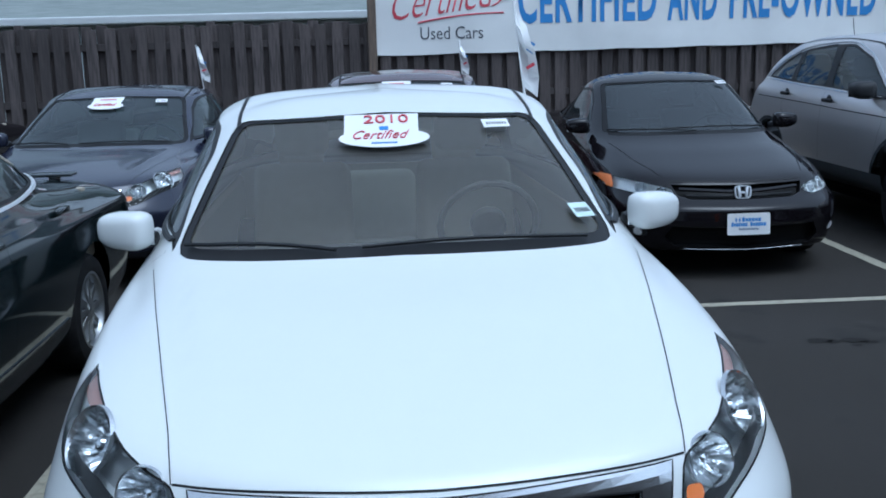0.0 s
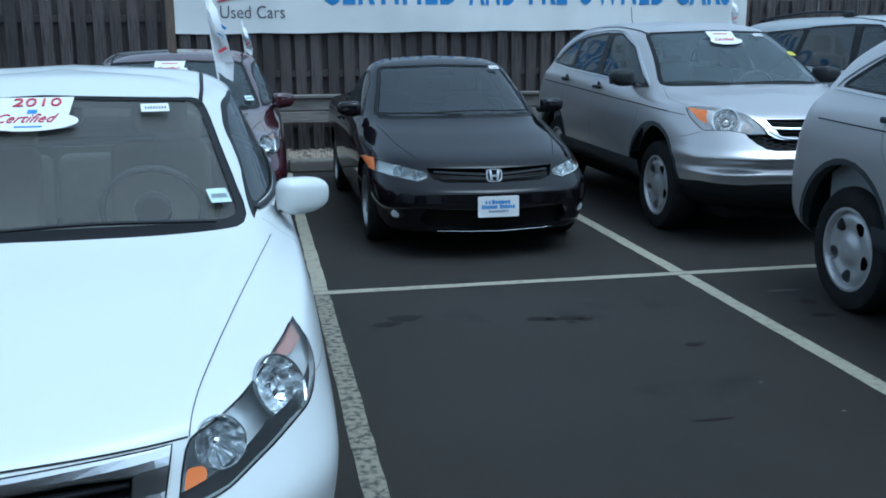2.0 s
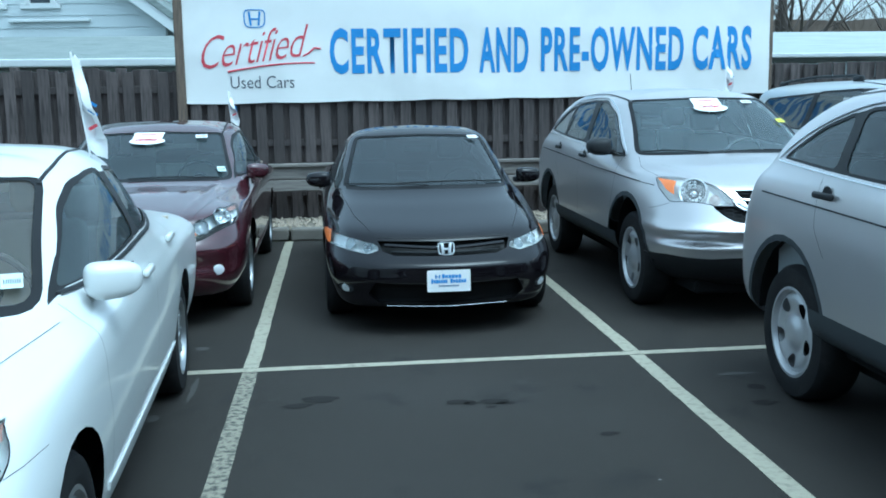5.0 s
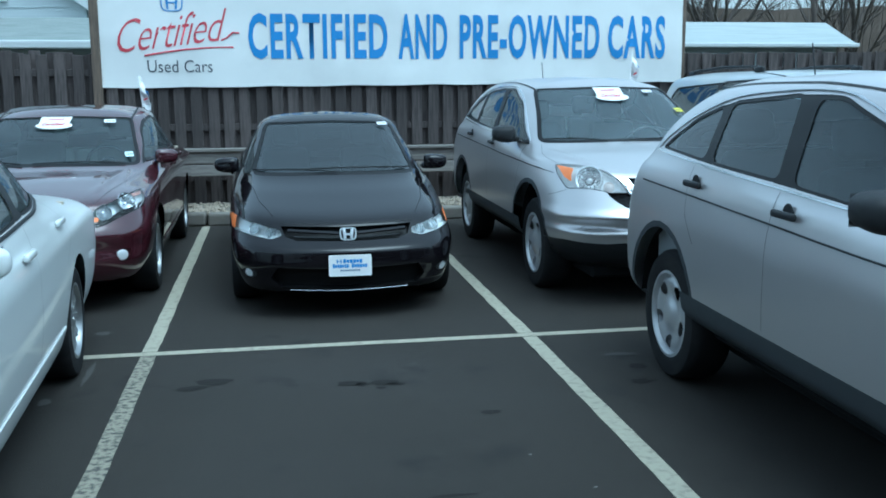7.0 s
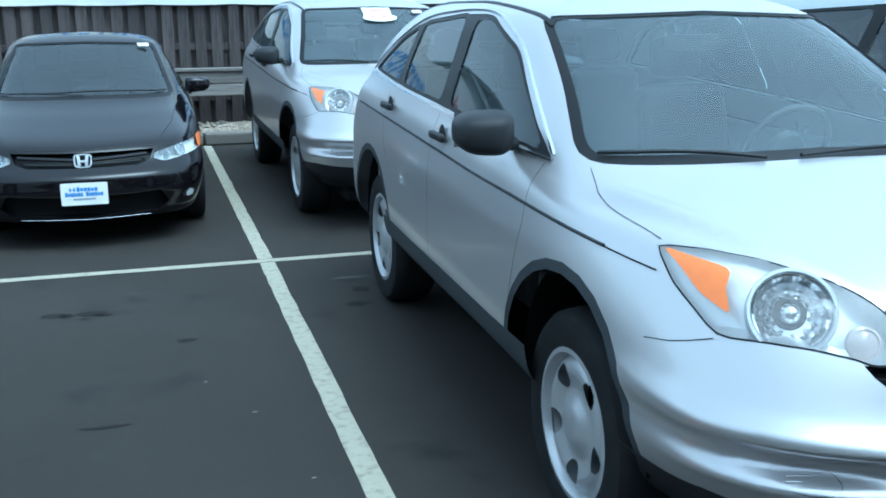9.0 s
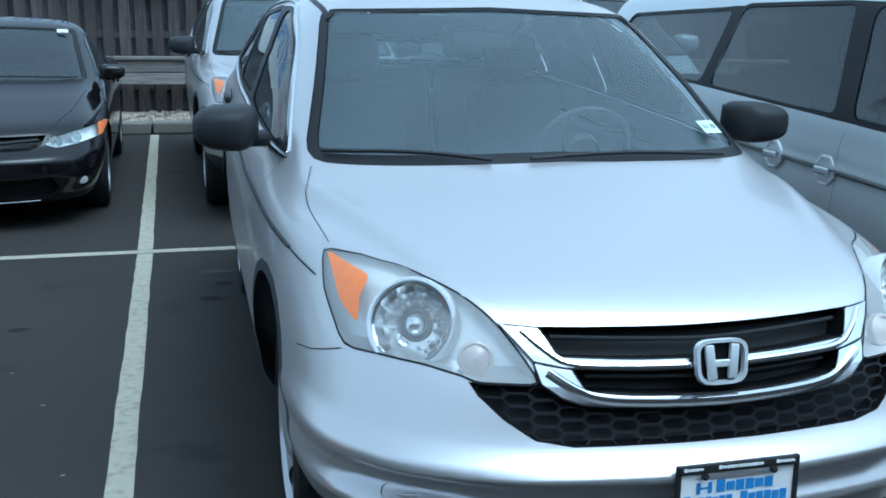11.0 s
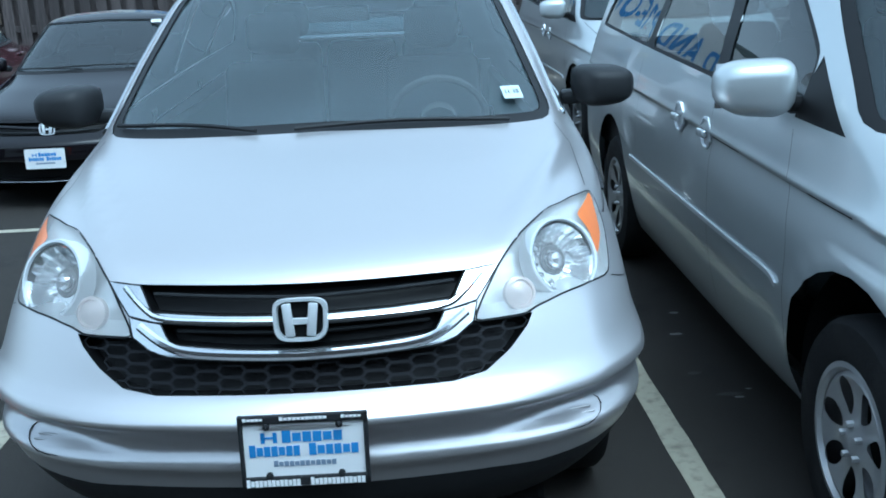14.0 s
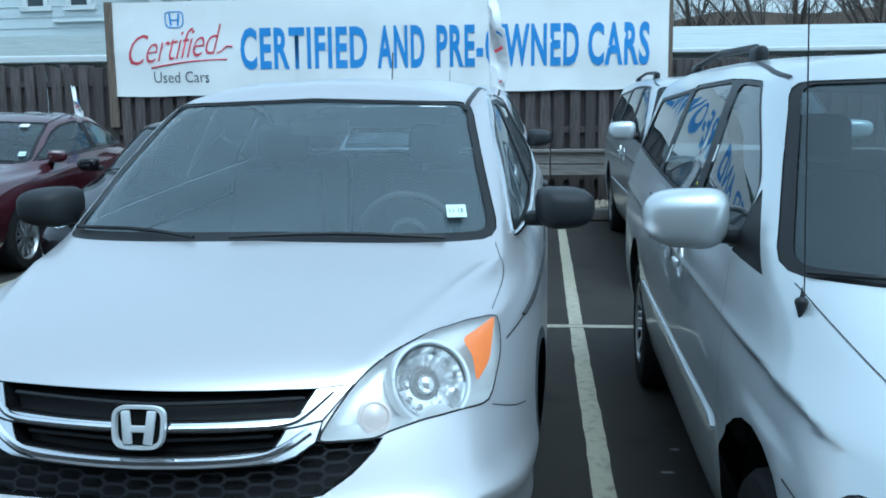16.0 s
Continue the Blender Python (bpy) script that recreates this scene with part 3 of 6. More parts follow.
def build_car(s, name, label, paint, m, category="car", detail=True):
    car = thing(name, label, category, m, "parked cars")
    sk = Skin(s["rings"], 7, s.get("rows", 5), s.get("sculpt"))
    wh = s["wheel"]
    # openings in the skin
    for cy in (wh["front"], wh["rear"]):
        sk.cut(arch(cy, wh["r"] + wh.get("lift", .01), wh["arch"] + (.035 if s.get("arch_lip") else 0)), "side", 10 if s.get("arch_lip") else 0, lambda c, n: c.x > .45 and c.z < 1.0)
        sk.cut(arch(cy, wh["r"] + wh.get("lift", .01), wh["arch"]), "side", 11, lambda c, n: c.x > .4 and c.z < 1.0)
    if s.get("clad"):
        for poly in s["clad"]:
            for f in sk.cut(poly, "side", 10, lambda c, n: c.x > .4 and c.z < .75):
                pass
    ws = rounded(s["windshield"], .05)
    (xa, za), (xb, zb), (xc, zc), (xd, zd) = s["windshield"]
    wi = rounded([(xa, za + .024), (xb - .035, zb + .024), (xc - .022, zc - .008), (xd, zd - .008)], .04)
    sk.cut(ws, "front", 1, lambda c, n: c.y < 2.6 and n.y < -.25 and c.z > s["windshield"][0][1] - .03)
    sk.cut(wi, "front", 2, lambda c, n: c.y < 2.6 and n.y < -.25 and c.z > s["windshield"][0][1] - .03)
    for poly in s.get("pillars", ()):
        sk.cut(poly, "side", 1, lambda c, n: n.x > .4 and c.z > .8)
    if s.get("sail"):
        sk.cut(s["sail"], "side", 1, lambda c, n: n.x > .3 and c.z > .8)
    for i, poly in enumerate(s["side_windows"]):
        p = rounded(poly, .06)
        sk.cut(p, "side", 1, lambda c, n: n.x > .4 and c.z > .8)
        sk.cut(rounded(shrink(poly, .016), .05), "side", 3 + i, lambda c, n: n.x > .4 and c.z > .8)
    sk.cut(rounded(s["rear_window"], .06), "front", 6, lambda c, n: c.y > 2.8 and n.y > .2 and c.z > .9)
    lit = lambda c, n: c.y < 1.2 and n.y < .1
    front = lambda c, n: c.y < .7 and n.y < -.05
    for poly in s["grille"]:
        sk.cut_any(poly, "front", 8, front)
    for i, poly in enumerate(s.get("chrome", ())):
        sk.cut_any(rounded(poly, .005, 2), "front", 16 + i, front)
    for poly in s["headlight"]:
        sk.cut_any(rounded(poly, .012, 2), "front", 7, lit)
    for i, poly in enumerate(s["amber"]):
        sk.cut_any(rounded(poly, .01, 2), "front", 13 + i, lambda c, n: lit(c, n) and inside(s["headlight"][0], c.x, c.z))
    for poly in s.get("lamp_bezel", ()):
        sk.cut_any(poly, "front", 19, lambda c, n: lit(c, n) and inside(s["headlight"][0], c.x, c.z))
    for poly in s.get("lamp_tip", ()):
        sk.cut_any(poly, "front", 15, lambda c, n: lit(c, n) and inside(s["headlight"][0], c.x, c.z))
    for poly in s.get("intake", ()):
        sk.cut(poly, "front", 12, lambda c, n: c.y < .7 and n.y < -.05)
    for x, z, w, h in s.get("fog", ()):
        sk.cut([(x + w * math.cos(k * math.pi / 8), z + h * math.sin(k * math.pi / 8)) for k in range(16)], "front", 9, lambda c, n: c.y < .9 and n.y < -.05)
    for poly in s.get("chin", ()):
        sk.cut_any(poly, "front", 18, lambda c, n: c.y < .72 and n.y < .5 and c.z < .6)
    sk.index()
    v, f, n = sk.pull({0})
    make("body", v, f, paint, car, normals=n)
    v, f, n = sk.pull({1}, push=.003)
    make("window_seal", v, f, SEAL, car, normals=n)
    v, f, n = sk.pull({2}, push=.008)
    make("windshield", v, f, s.get("screen", s.get("glass", GLASS)), car, "slightly tinted windshield glass", normals=n)
    v, f, n = sk.pull({6}, push=.006)
    make("rear_window", v, f, s.get("glass", GLASS), car, normals=n)
    for i in range(len(s["side_windows"])):
        for side in (1, -1):
            v, f, n = sk.pull({3 + i}, side, push=.008)
            if f:
                make("side_window", v, f, SMOKED if i >= s.get("smoked_from", 9) else s.get("glass", GLASS), car, normals=n)
    v, f, n = sk.pull({10})
    if f:
        make("cladding", v, f, CLAD, car, "dark grey plastic cladding", normals=n)
    v, f, n = sk.pull({18})
    if f:
        make("bumper_chin", v, f, TRIM, car, "black plastic lower bumper", normals=n)
    # headlights
    for side in (1, -1):
        v, f, n = sk.pull({7, 13, 14, 15, 19}, side)
        lamp = make("headlight", v, f, s.get("lens", LENS), car, "clear headlight with silver reflectors", normals=n)
        tray(sk, {7, 13, 14, 15, 19}, side, s.get("lamp_depth", .12), "housing", s.get("lamp_back", REFLECTOR), lamp)
        for tg in (13, 14):
            v, f, n = sk.pull({tg}, side, push=-.0008)
            if f:
                make("amber_lens", v, f, AMBER, lamp, normals=n)
        v, f, n = sk.pull({19}, side, push=.016)
        if f:
            make("bezel", v, f, LAMPBLACK, lamp, normals=n)
        v, f, n = sk.pull({15}, side, push=.014)
        if f:
            make("lamp_tip", v, f, PINK, lamp, "pale pinkish marker lens", normals=n)
        for x, z, r in s["bowls"]:
            p, nn = sk.hit("front", x, z)
            if r <= s.get("marker", 0):
                ax = Vector((nn.x * .7 * side, nn.y, nn.z * .5)).normalized()
                mm = Matrix.Translation(Vector((p.x * side, p.y, p.z)) - ax * .022) @ ax.to_track_quat('Z', 'Y').to_matrix().to_4x4()
                part("marker_lens", lathe([(r, -.01), (r, .006), (r * .82, .010), (r * .76, .004), (r * .4, .012), (.001, .014)], mm, 24), BLUSH, lamp, "pale pinkish round marker lens", smooth=True, angle=30)
                continue
            ax = Vector((nn.x * .7 * side, nn.y, nn.z * .5)).normalized()
            mm = Matrix.Translation(Vector((p.x * side, p.y, p.z)) - ax * (.016 + r * .12)) @ ax.to_track_quat('Z', 'Y').to_matrix().to_4x4()
            bowl = lathe([(r * 1.04, .012), (r, .022), (r * .94, .018), (r * .8, -.006), (r * .62, -.024), (r * .42, -.036), (r * .24, -.042)], mm, 44)
            bowl.verts.ensure_lookup_table()
            for i, q in enumerate(bowl.verts):
                if 3 * 44 <= i < 6 * 44:
                    q.co += ax * (.0035 * (1 if (i % 44) // 2 % 2 else -1))
            part("reflector", bowl, MIRRORED, lamp)
            if s.get("lamp_ring"):
                part("lamp_ring", lathe([(r * 1.02, .020), (r * 1.05, .026), (r * 1.12, .026), (r * 1.16, .016), (r * 1.15, -.02)], mm, 44), BRIGHT, lamp, smooth=True, angle=40)
                part("bulb_shade", lathe([(r * .44, -.028), (r * .40, -.022), (r * .27, -.024)], mm, 24), CLAD, lamp, smooth=True, angle=30)
            part("bulb_cap", lathe([(r * .25, -.042), (r * .24, -.012), (r * .17, -.004), (.001, 0)], mm, 14), CHROME, lamp, smooth=True, angle=30)
        bmr = bmesh.new()
        for poly in s.get("lamp_outline", s["headlight"]):
            q = rounded(poly, .02, 2)
            ribbon(sk, "front", q + q[:1], .005, .001, side, bmr, .02)
        part("lamp_gasket", bmr, SEAL, lamp)
    # grille
    v, f = recessed(sk, 8, .045)
    make("grille", v, f, GRILLE, car, "black plastic grille", smooth=False)
    v, f = recessed(sk, 12, .05)
    if f:
        make("lower_intake", v, f, GRILLE, car, smooth=False)
    for i in range(len(s.get("chrome", ()))):
        v, f = raised(sk, 16 + i, .007)
        trim = make("grille_trim", v, f, CHROMED, car, "chrome grille trim", smooth=False)
        edge = bmesh.new()
        line = [(max(0, u), w) for u, w in s["chrome"][i]]
        start = [k for k in range(len(line)) if line[k - 1][0] == 0 and line[k][0] == 0][0]
        line = line[start:] + line[:start]
        whole = line + [(-u, w) for u, w in line[-2:0:-1]] + line[:1]
        part("trim_edge", ribbon(sk, "front", whole, .0035, .0078, 1, edge, .02), SEAL, trim)
    for kind, line, rad, lift in s["bars"]:
        pts = []
        line = eased(line)
        for a, b in zip(line, line[1:]):
            k = max(1, int(math.dist(a, b) / .05))
            pts += [(a[0] + (b[0] - a[0]) * i / k, a[1] + (b[1] - a[1]) * i / k) for i in range(k)]
        pts.append(line[-1])
        q = [sk.hit("front", u, w)[0] + Vector((0, -lift, 0)) for u, w in pts]
        left = [Vector((-p.x, p.y, p.z)) for p in q]
        runs = [left[::-1] + q[1:]] if line[0][0] == 0 else [left, q]
        for run in runs:
            part("grille_bar", tube(run, rad, 8), {"chrome": CHROME, "paint": paint, "trim": TRIM}[kind], car, smooth=True)
    if s.get("honeycomb"):
        cells = bmesh.new()
        a, b, h = .034, .021, .0125
        for r in range(12):
            for k in range(7):
                cx, cz = 2 * (a + b) * k + (a + b) * (r % 2) - .0, .762 + r * h
                if not inside(s["honeycomb"], cx + .012, cz) or not inside(s["honeycomb"], max(cx - .02, .001), cz - .010):
                    continue
                hexa = [(cx + u * .93, cz + w * .9) for u, w in ((-a, 0), (-b, h), (b, h), (a, 0), (b, -h), (-b, -h), (-a, 0))]
                for side in (1, -1):
                    if cx == 0 and side == -1:
                        continue
                    hx = hexa if cx > 0 else [(u, w) for u, w in hexa]
                    ribbon(sk, "front", hx, .0045, -.014, side, cells, .2)
        part("honeycomb_mesh", cells, MESH, car)
    if s.get("fog"):
        x, z, w, h = s["fog"][0]
        for side in (1, -1):
            v, f, n = sk.pull({9}, side, push=.004)
            if not f:
                continue
            fog = make("fog_lamp_recess", v, f, s.get("fog_mat", TRIM), car, normals=n)
            p, nn = sk.hit("front", x, z)
            mm = frame_at(Vector((p.x * side, p.y, p.z)) - Vector((nn.x * side, nn.y, nn.z)) * .010, Vector((nn.x * side * .6, nn.y, nn.z * .5)))
            if s.get("fog_ribs"):
                for k in (-1, 0, 1):
                    part("fog_rib", moved(box((w * 1.5 * (1 - .15 * abs(k)), .010, h * .22), (0, 0, k * h * .5), .002, 1), mm), paint, fog)
            else:
                part("fog_lens", lathe([(w * .8, 0), (w * .74, .010), (w * .5, .014), (w * .25, .012), (.001, .015)], mm @ Matrix.Rotation(radians(90), 4, 'X') @ Matrix.Diagonal((1, h / w * 1.1, 1, 1)), 20), REFLECTOR, fog, smooth=True)
    if s.get("emblem"):
        z, w, h = s["emblem"]
        p, nn = sk.hit("front", 0, z)
        part("badge_back", moved(box((w * .86, .006, h * .84), (0, .004, 0), .002, 1), frame_at(p + Vector((0, -.018, 0)), Vector((0, -1, .22)))), GRILLE, car, "dark recess behind the badge")
        part("emblem", emblem_bm(frame_at(p + Vector((0, -.018, 0)), Vector((0, -1, .22))), w, h, bmesh.new()), BRIGHT, car, "chrome badge of a plain upright shape in a ring", smooth=True, angle=30)
    # panel joints and crease lines, mouldings
    for view, line, w in s["joints"]:
        for side in (1, -1):
            if line[0][0] == 0 and view == "front":
                both = [(-u, z) for u, z in line[:0:-1]] + line
                if side == 1:
                    part("panel_joint", ribbon(sk, view, both, w), SEAL, car)
            else:
                part("panel_joint", ribbon(sk, view, line, w, .0022, side, None, .02), SEAL, car)
    for matn, line, w in s.get("mouldings", ()):
        for side in (1, -1):
            bmr = ribbon(sk, "side", eased(line), w, .008, side)
            r = bmesh.ops.extrude_face_region(bmr, geom=bmr.faces[:])
            bmesh.ops.translate(bmr, vec=(-.014 * side, 0, 0), verts=[q for q in r["geom"] if isinstance(q, bmesh.types.BMVert)])
            part("moulding", bmr, {"chrome": BRIGHT, "rim": CHROMED, "trim": TRIM, "paint": paint, "clad": CLAD}[matn], car)
    # handles and mirrors
    for y, z in s["handles"]:
        for side in (1, -1):
            p, nn = sk.hit("side", y, z)
            if s.get("plate_handles"):
                mm = Matrix.Translation(((p.x - .004) * side, y, p.z)) @ Matrix.Rotation(radians(90 * side), 4, 'Y') @ Matrix.Rotation(radians(22.5), 4, 'Z')
                h = part("door_handle", box((.020, .085, .030), ((p.x + .022) * side, y, p.z), .008, 3), paint, car, smooth=True)
                part("handle_plate", lathe([(.066, 0), (.066, .010), (.058, .013), (.052, .006), (.001, .004)], mm, 8), BRIGHT, h)
                continue
            h = part("door_handle", box((.028, .19, .034), ((p.x + .022) * side, y, p.z), .012, 3), {"paint": paint, "chrome": CHROME, "trim": TRIM}[s["handle_mat"]], car, smooth=True)
            if s["handle_mat"] == "trim":
                part("handle_cup", lathe([(.05, 0), (.045, .003), (.001, .003)], Matrix.Translation(((p.x - .001) * side, y, p.z)) @ Matrix.Rotation(radians(90 * side), 4, 'Y'), 16), TRIM, h)
    my, mz, mw, mh, md, mx = s["mirror"]
    for side in (1, -1):
        p, nn = sk.hit("side", my + .22, mz - .10)
        mir = new("wing_mirror")
        mir.parent = car
        bmm = bmesh.new()
        bmesh.ops.create_uvsphere(bmm, u_segments=24, v_segments=16, radius=1)
        for q in bmm.verts:
            c = q.co
            e = .56
            q.co = Vector((math.copysign(abs(c.x) ** e, c.x) * mw / 2 * (1 - .28 * max(0, -c.z) ** 1.5), math.copysign(abs(c.y) ** .75, c.y) * md / 2, math.copysign(abs(c.z) ** e, c.z) * mh / 2 * (1 - .16 * c.x * side)))
            if q.co.y > md * .28:
                q.co.y = md * .28
        bmesh.ops.transform(bmm, matrix=Matrix.Translation((mx * side, my, mz)) @ Matrix.Rotation(radians(s.get("mirror_sweep", 10) * side), 4, 'Z'), verts=bmm.verts)
        part("mirror_shell", bmm, {"paint": paint, "trim": TRIM}[s["mirror_mat"]], mir, smooth=True, angle=50)
        fx = max(p.x, mx - mw * .3 - .12)
        part("mirror_foot", box((abs(mx - mw * .3 - fx) + .07, .09, .050), ((fx + mx - mw * .3) / 2 * side, my + .06, mz - mh * .32), .02, 2), TRIM, mir, smooth=True)
        part("mirror_glass", moved(box((mw * .86, .004, mh * .8), (0, md * .285, 0), .0, 1), Matrix.Translation((mx * side, my, mz)) @ Matrix.Rotation(radians(s.get("mirror_sweep", 10) * side), 4, 'Z')), CHROME, mir)
    # wipers lie at the foot of the windshield
    for line in s["wipers"]:
        q = []
        for k in range(7):
            t = k / 6
            u, w = line[0][0] + (line[1][0] - line[0][0]) * t, line[0][1] + (line[1][1] - line[0][1]) * t + .012 * math.sin(math.pi * t)
            p, nn = sk.hit("front", abs(u), w)
            p = Vector((math.copysign(p.x, u), p.y, p.z)) + Vector((0, -.7, .7)) * .014
            q.append(p)
        bmw = tube(q, .007, 6)
        part("wiper", bmw, TRIM, car)
    # wheels, wells, underside
    for cy in (wh["front"], wh["rear"]):
        for side in (1, -1):
            build_wheel(car, wh["x"], cy, wh["r"], wh["rim"], wh["width"], side, wh["style"])
            a = wh["arch"] + .012
            bmw = bmesh.new()
            mm = Matrix.Translation(((wh["x"] - .32) * side, cy, wh["r"] + wh.get("lift", .01))) @ Matrix.Rotation(radians(90 * side), 4, 'Y')
            lathe([(.02, 0), (a, 0), (a, max(r[3] for r in s["rings"]) - .085 - (wh["x"] - .32))], mm, 28, bmw)
            bmesh.ops.delete(bmw, geom=[q for q in bmw.faces if q.calc_center_median().z < wh["r"] + .02], context='FACES')
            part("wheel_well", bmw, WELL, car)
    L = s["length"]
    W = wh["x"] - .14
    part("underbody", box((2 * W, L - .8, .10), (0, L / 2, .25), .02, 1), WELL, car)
    # cabin
    cy0, cyr, belt = s["cabin"]
    W = wh["x"] + .08
    bmc = bmesh.new()
    for side in (1, -1):
        box((.05, cyr - cy0 - .3, belt - .62), ((W - .04) * side, (cy0 + .3 + cyr) / 2, (belt + .54) / 2), .02, 1, None, bmc)
    box((2 * W - .1, .05, belt - .3), (0, cyr, (belt + .3) / 2), 0, 1, None, bmc)
    part("cabin_lining", bmc, s["dash"], car)
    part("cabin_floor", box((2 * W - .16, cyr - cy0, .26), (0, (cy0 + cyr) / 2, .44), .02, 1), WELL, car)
    cl = s["cloth"]
    dz = belt - .05
    part("dashboard", box((2 * W - .12, .55, .20), (0, cy0 + .12, dz - .10), .06, 3), DASH, car, smooth=True)
    sy = cy0 + 1.0
    for x in (-.37, .37):
        build_seat(car, x, sy, .42 + s["seat_up"], cl, .47, .54)
    for x in (-.42, .0, .42):
        build_seat(car, x, sy + s.get("rear_seat", .95), .42 + s["seat_up"], cl, .42, s.get("rear_back", .56), x != 0 and s.get("rear_heads", True))
    st = new("steering_wheel")
    st.parent = car
    mm = Matrix.Translation((.37, cy0 + .50, dz + .02)) @ Matrix.Rotation(radians(-65), 4, 'X')
    part("steering_rim", lathe([(.185 + .014 * math.cos(k * math.pi / 4), .014 * math.sin(k * math.pi / 4)) for k in range(8)], mm, 28, None, True), DASH, st, smooth=True)
    part("steering_hub", lathe([(.07, -.02), (.07, .02), (.05, .03), (.001, .032)], mm, 16), DASH, st, smooth=True)
    part("rear_view_mirror", box((.24, .03, .06), (0, s["rvm"][0], s["rvm"][1]), .012, 2), DASH, car, smooth=True)
    zr = s["liner"]
    part("headliner", box((2 * zr[3], zr[1] - zr[0], .02), (0, (zr[0] + zr[1]) / 2, zr[2]), .008, 1), LINER, car)
    return car, sk


def certified_sticker(car, sk, x, z, w, year):
    """A white card on the windshield: year over an oval with red script."""
    p, n = sk.hit("front", x, z)
    m = frame_at(p + n * .012, n)
    h = w * .78
    oval = [(w / 2 * math.cos(k * math.pi / 12), -h * .22 + h * .28 * math.sin(k * math.pi / 12)) for k in range(24)]
    card = flat_sheet("windshield_card", oval, m, PAPER, car, "white dealer card with red script")
    flat_sheet("card_top", [(-w * .44, -h * .15), (w * .38, -h * .15), (w * .40, h * .52), (-w * .44, h * .52)], m @ Matrix.Translation((0, .001, 0)), PAPER, card)
    if year:
        e = Matrix.Rotation(radians(90), 4, 'X')
        text_mesh("year_print", year, w * .50, h * .24, RED, m @ Matrix.Translation((-w * .22, -.004, h * .22)) @ e, card, 0, -.006)
        text_mesh("script_print", "Certified", w * .62, h * .24, RED, m @ Matrix.Translation((-w * .34, -.004, -h * .26)) @ e, card, .5, -.014)
        bars("card_emblem", [(-w * .05, w * .05, h * .06, h * .11)], m, BLUE, card)
        bars("card_print", [(-w * .14, w * .14, -h * .38, h * .035)], m, BLUE, card)
    else:
        bars("card_print", [(-w * .25, w * .2, h * .3, h * .07)], m, RED, card)
        text_mesh("script_print", "Certified", w * .62, h * .20, RED, m @ Matrix.Translation((-w * .34, -.004, -h * .22)) @ Matrix.Rotation(radians(90), 4, 'X'), card, .4)


def paper(car, sk, x, z, w, h, material=PAPER, name="stock_label", ink=INK):
    p, n = sk.hit("front", x, z)
    m = frame_at(p + n * .016, Vector((n.x * .35, n.y, n.z)))
    c = flat_sheet(name, [(-w / 2, -h / 2), (w / 2, -h / 2), (w / 2, h / 2), (-w / 2, h / 2)], m, material, car, "small printed label")
    bars("label_print", [(-w * .36 + k * w * .1, -w * .36 + k * w * .1 + w * .05, -h * .05, h * .30) for k in range(8)], m, ink, c)
    return c, m


def blocks(x0, x1, z, h, pitch=.009):
    """A word as a row of plain upright blocks."""
    n = max(2, int((x1 - x0) / pitch))
    d = (x1 - x0) / n
    return [(x0 + k * d, x0 + (k + .84) * d, z + (h * .08 if k == 0 else 0), h * (1.16 if k == 0 else .96 - .16 * (k * 7 % 3 == 1))) for k in range(n)]


def dealer_plate(car, sk, z, framed=True, w=.30, h=.15):
    p, n = sk.hit("front", 0, z)
    py = min(sk.hit("front", 0, z + d)[0].y for d in (-h / 2, -h / 4, 0, h / 4, h / 2))
    m = frame_at(Vector((0, py - .008, z)), Vector((0, -1, .05)))
    plate = flat_sheet("dealer_plate", rounded([(-w / 2, -h / 2), (w / 2, -h / 2), (w / 2, h / 2), (-w / 2, h / 2)], .012), m, PAPER, car, "white dealer plate with blue print")
    bars("plate_print", blocks(-.048, .088, h * .20, h * .17, .022), m, BLUE, plate)
    bars("plate_print", blocks(-.122, -.008, h * -.02, h * .17, .0155), m, BLUE, plate)
    bars("plate_print", blocks(.010, .122, h * -.02, h * .17, .0175), m, BLUE, plate)
    bars("plate_logo", [(-.095, -.086, h * .2, h * .17), (-.068, -.059, h * .2, h * .17), (-.095, -.059, h * .2, h * .03)], m, BLUE, plate)
    bars("plate_small_print", blocks(-.07, .07, -h * .23, h * .085, .011), m, PRINT, plate)
    if framed:
        bmf = bmesh.new()
        for sx, sz, wx, hz in ((0, 1, w + .014, .020), (0, -1, w + .014, .022), (-1, 0, .010, h + .024), (1, 0, .010, h + .024)):
            vs0 = set(bmf.verts)
            box((wx, .012, hz), (sx * (w / 2 + .002), -.003, sz * (h / 2 + .001)), .003, 2, None, bmf)
            bmesh.ops.transform(bmf, matrix=m, verts=[q for q in bmf.verts if q not in vs0])
        fr = part("plate_frame", bmf, TRIM, plate, "black plastic plate frame")
        for x0, x1, z0, hh in ((-.13, -.085, h / 2 + .003, .006), (-.05, .055, h / 2 + .003, .007), (.085, .13, h / 2 + .003, .006), (-.132, -.012, -h / 2 - .003, .016), (.010, .132, -h / 2 - .003, .016)):
            bars("frame_print", blocks(x0, x1, z0, hh), m @ Matrix.Translation((0, -.008, 0)), PAPER, fr)
        for sx, sz in ((-.08, 1), (.08, 1), (-.08, -1), (.08, -1)):
            part("plate_screw", lathe([(.008, .0), (.008, .006), (.001, .008)], m @ Matrix.Translation((sx, -.006, sz * h * .40)) @ Matrix.Rotation(radians(90), 4, 'X'), 10), TRIM, plate)


def bell(t, w):
    return np.exp(-(t / w) ** 2)


def ease(t):
    t = np.clip(t, 0, 1)
    return t * t * (3 - 2 * t)


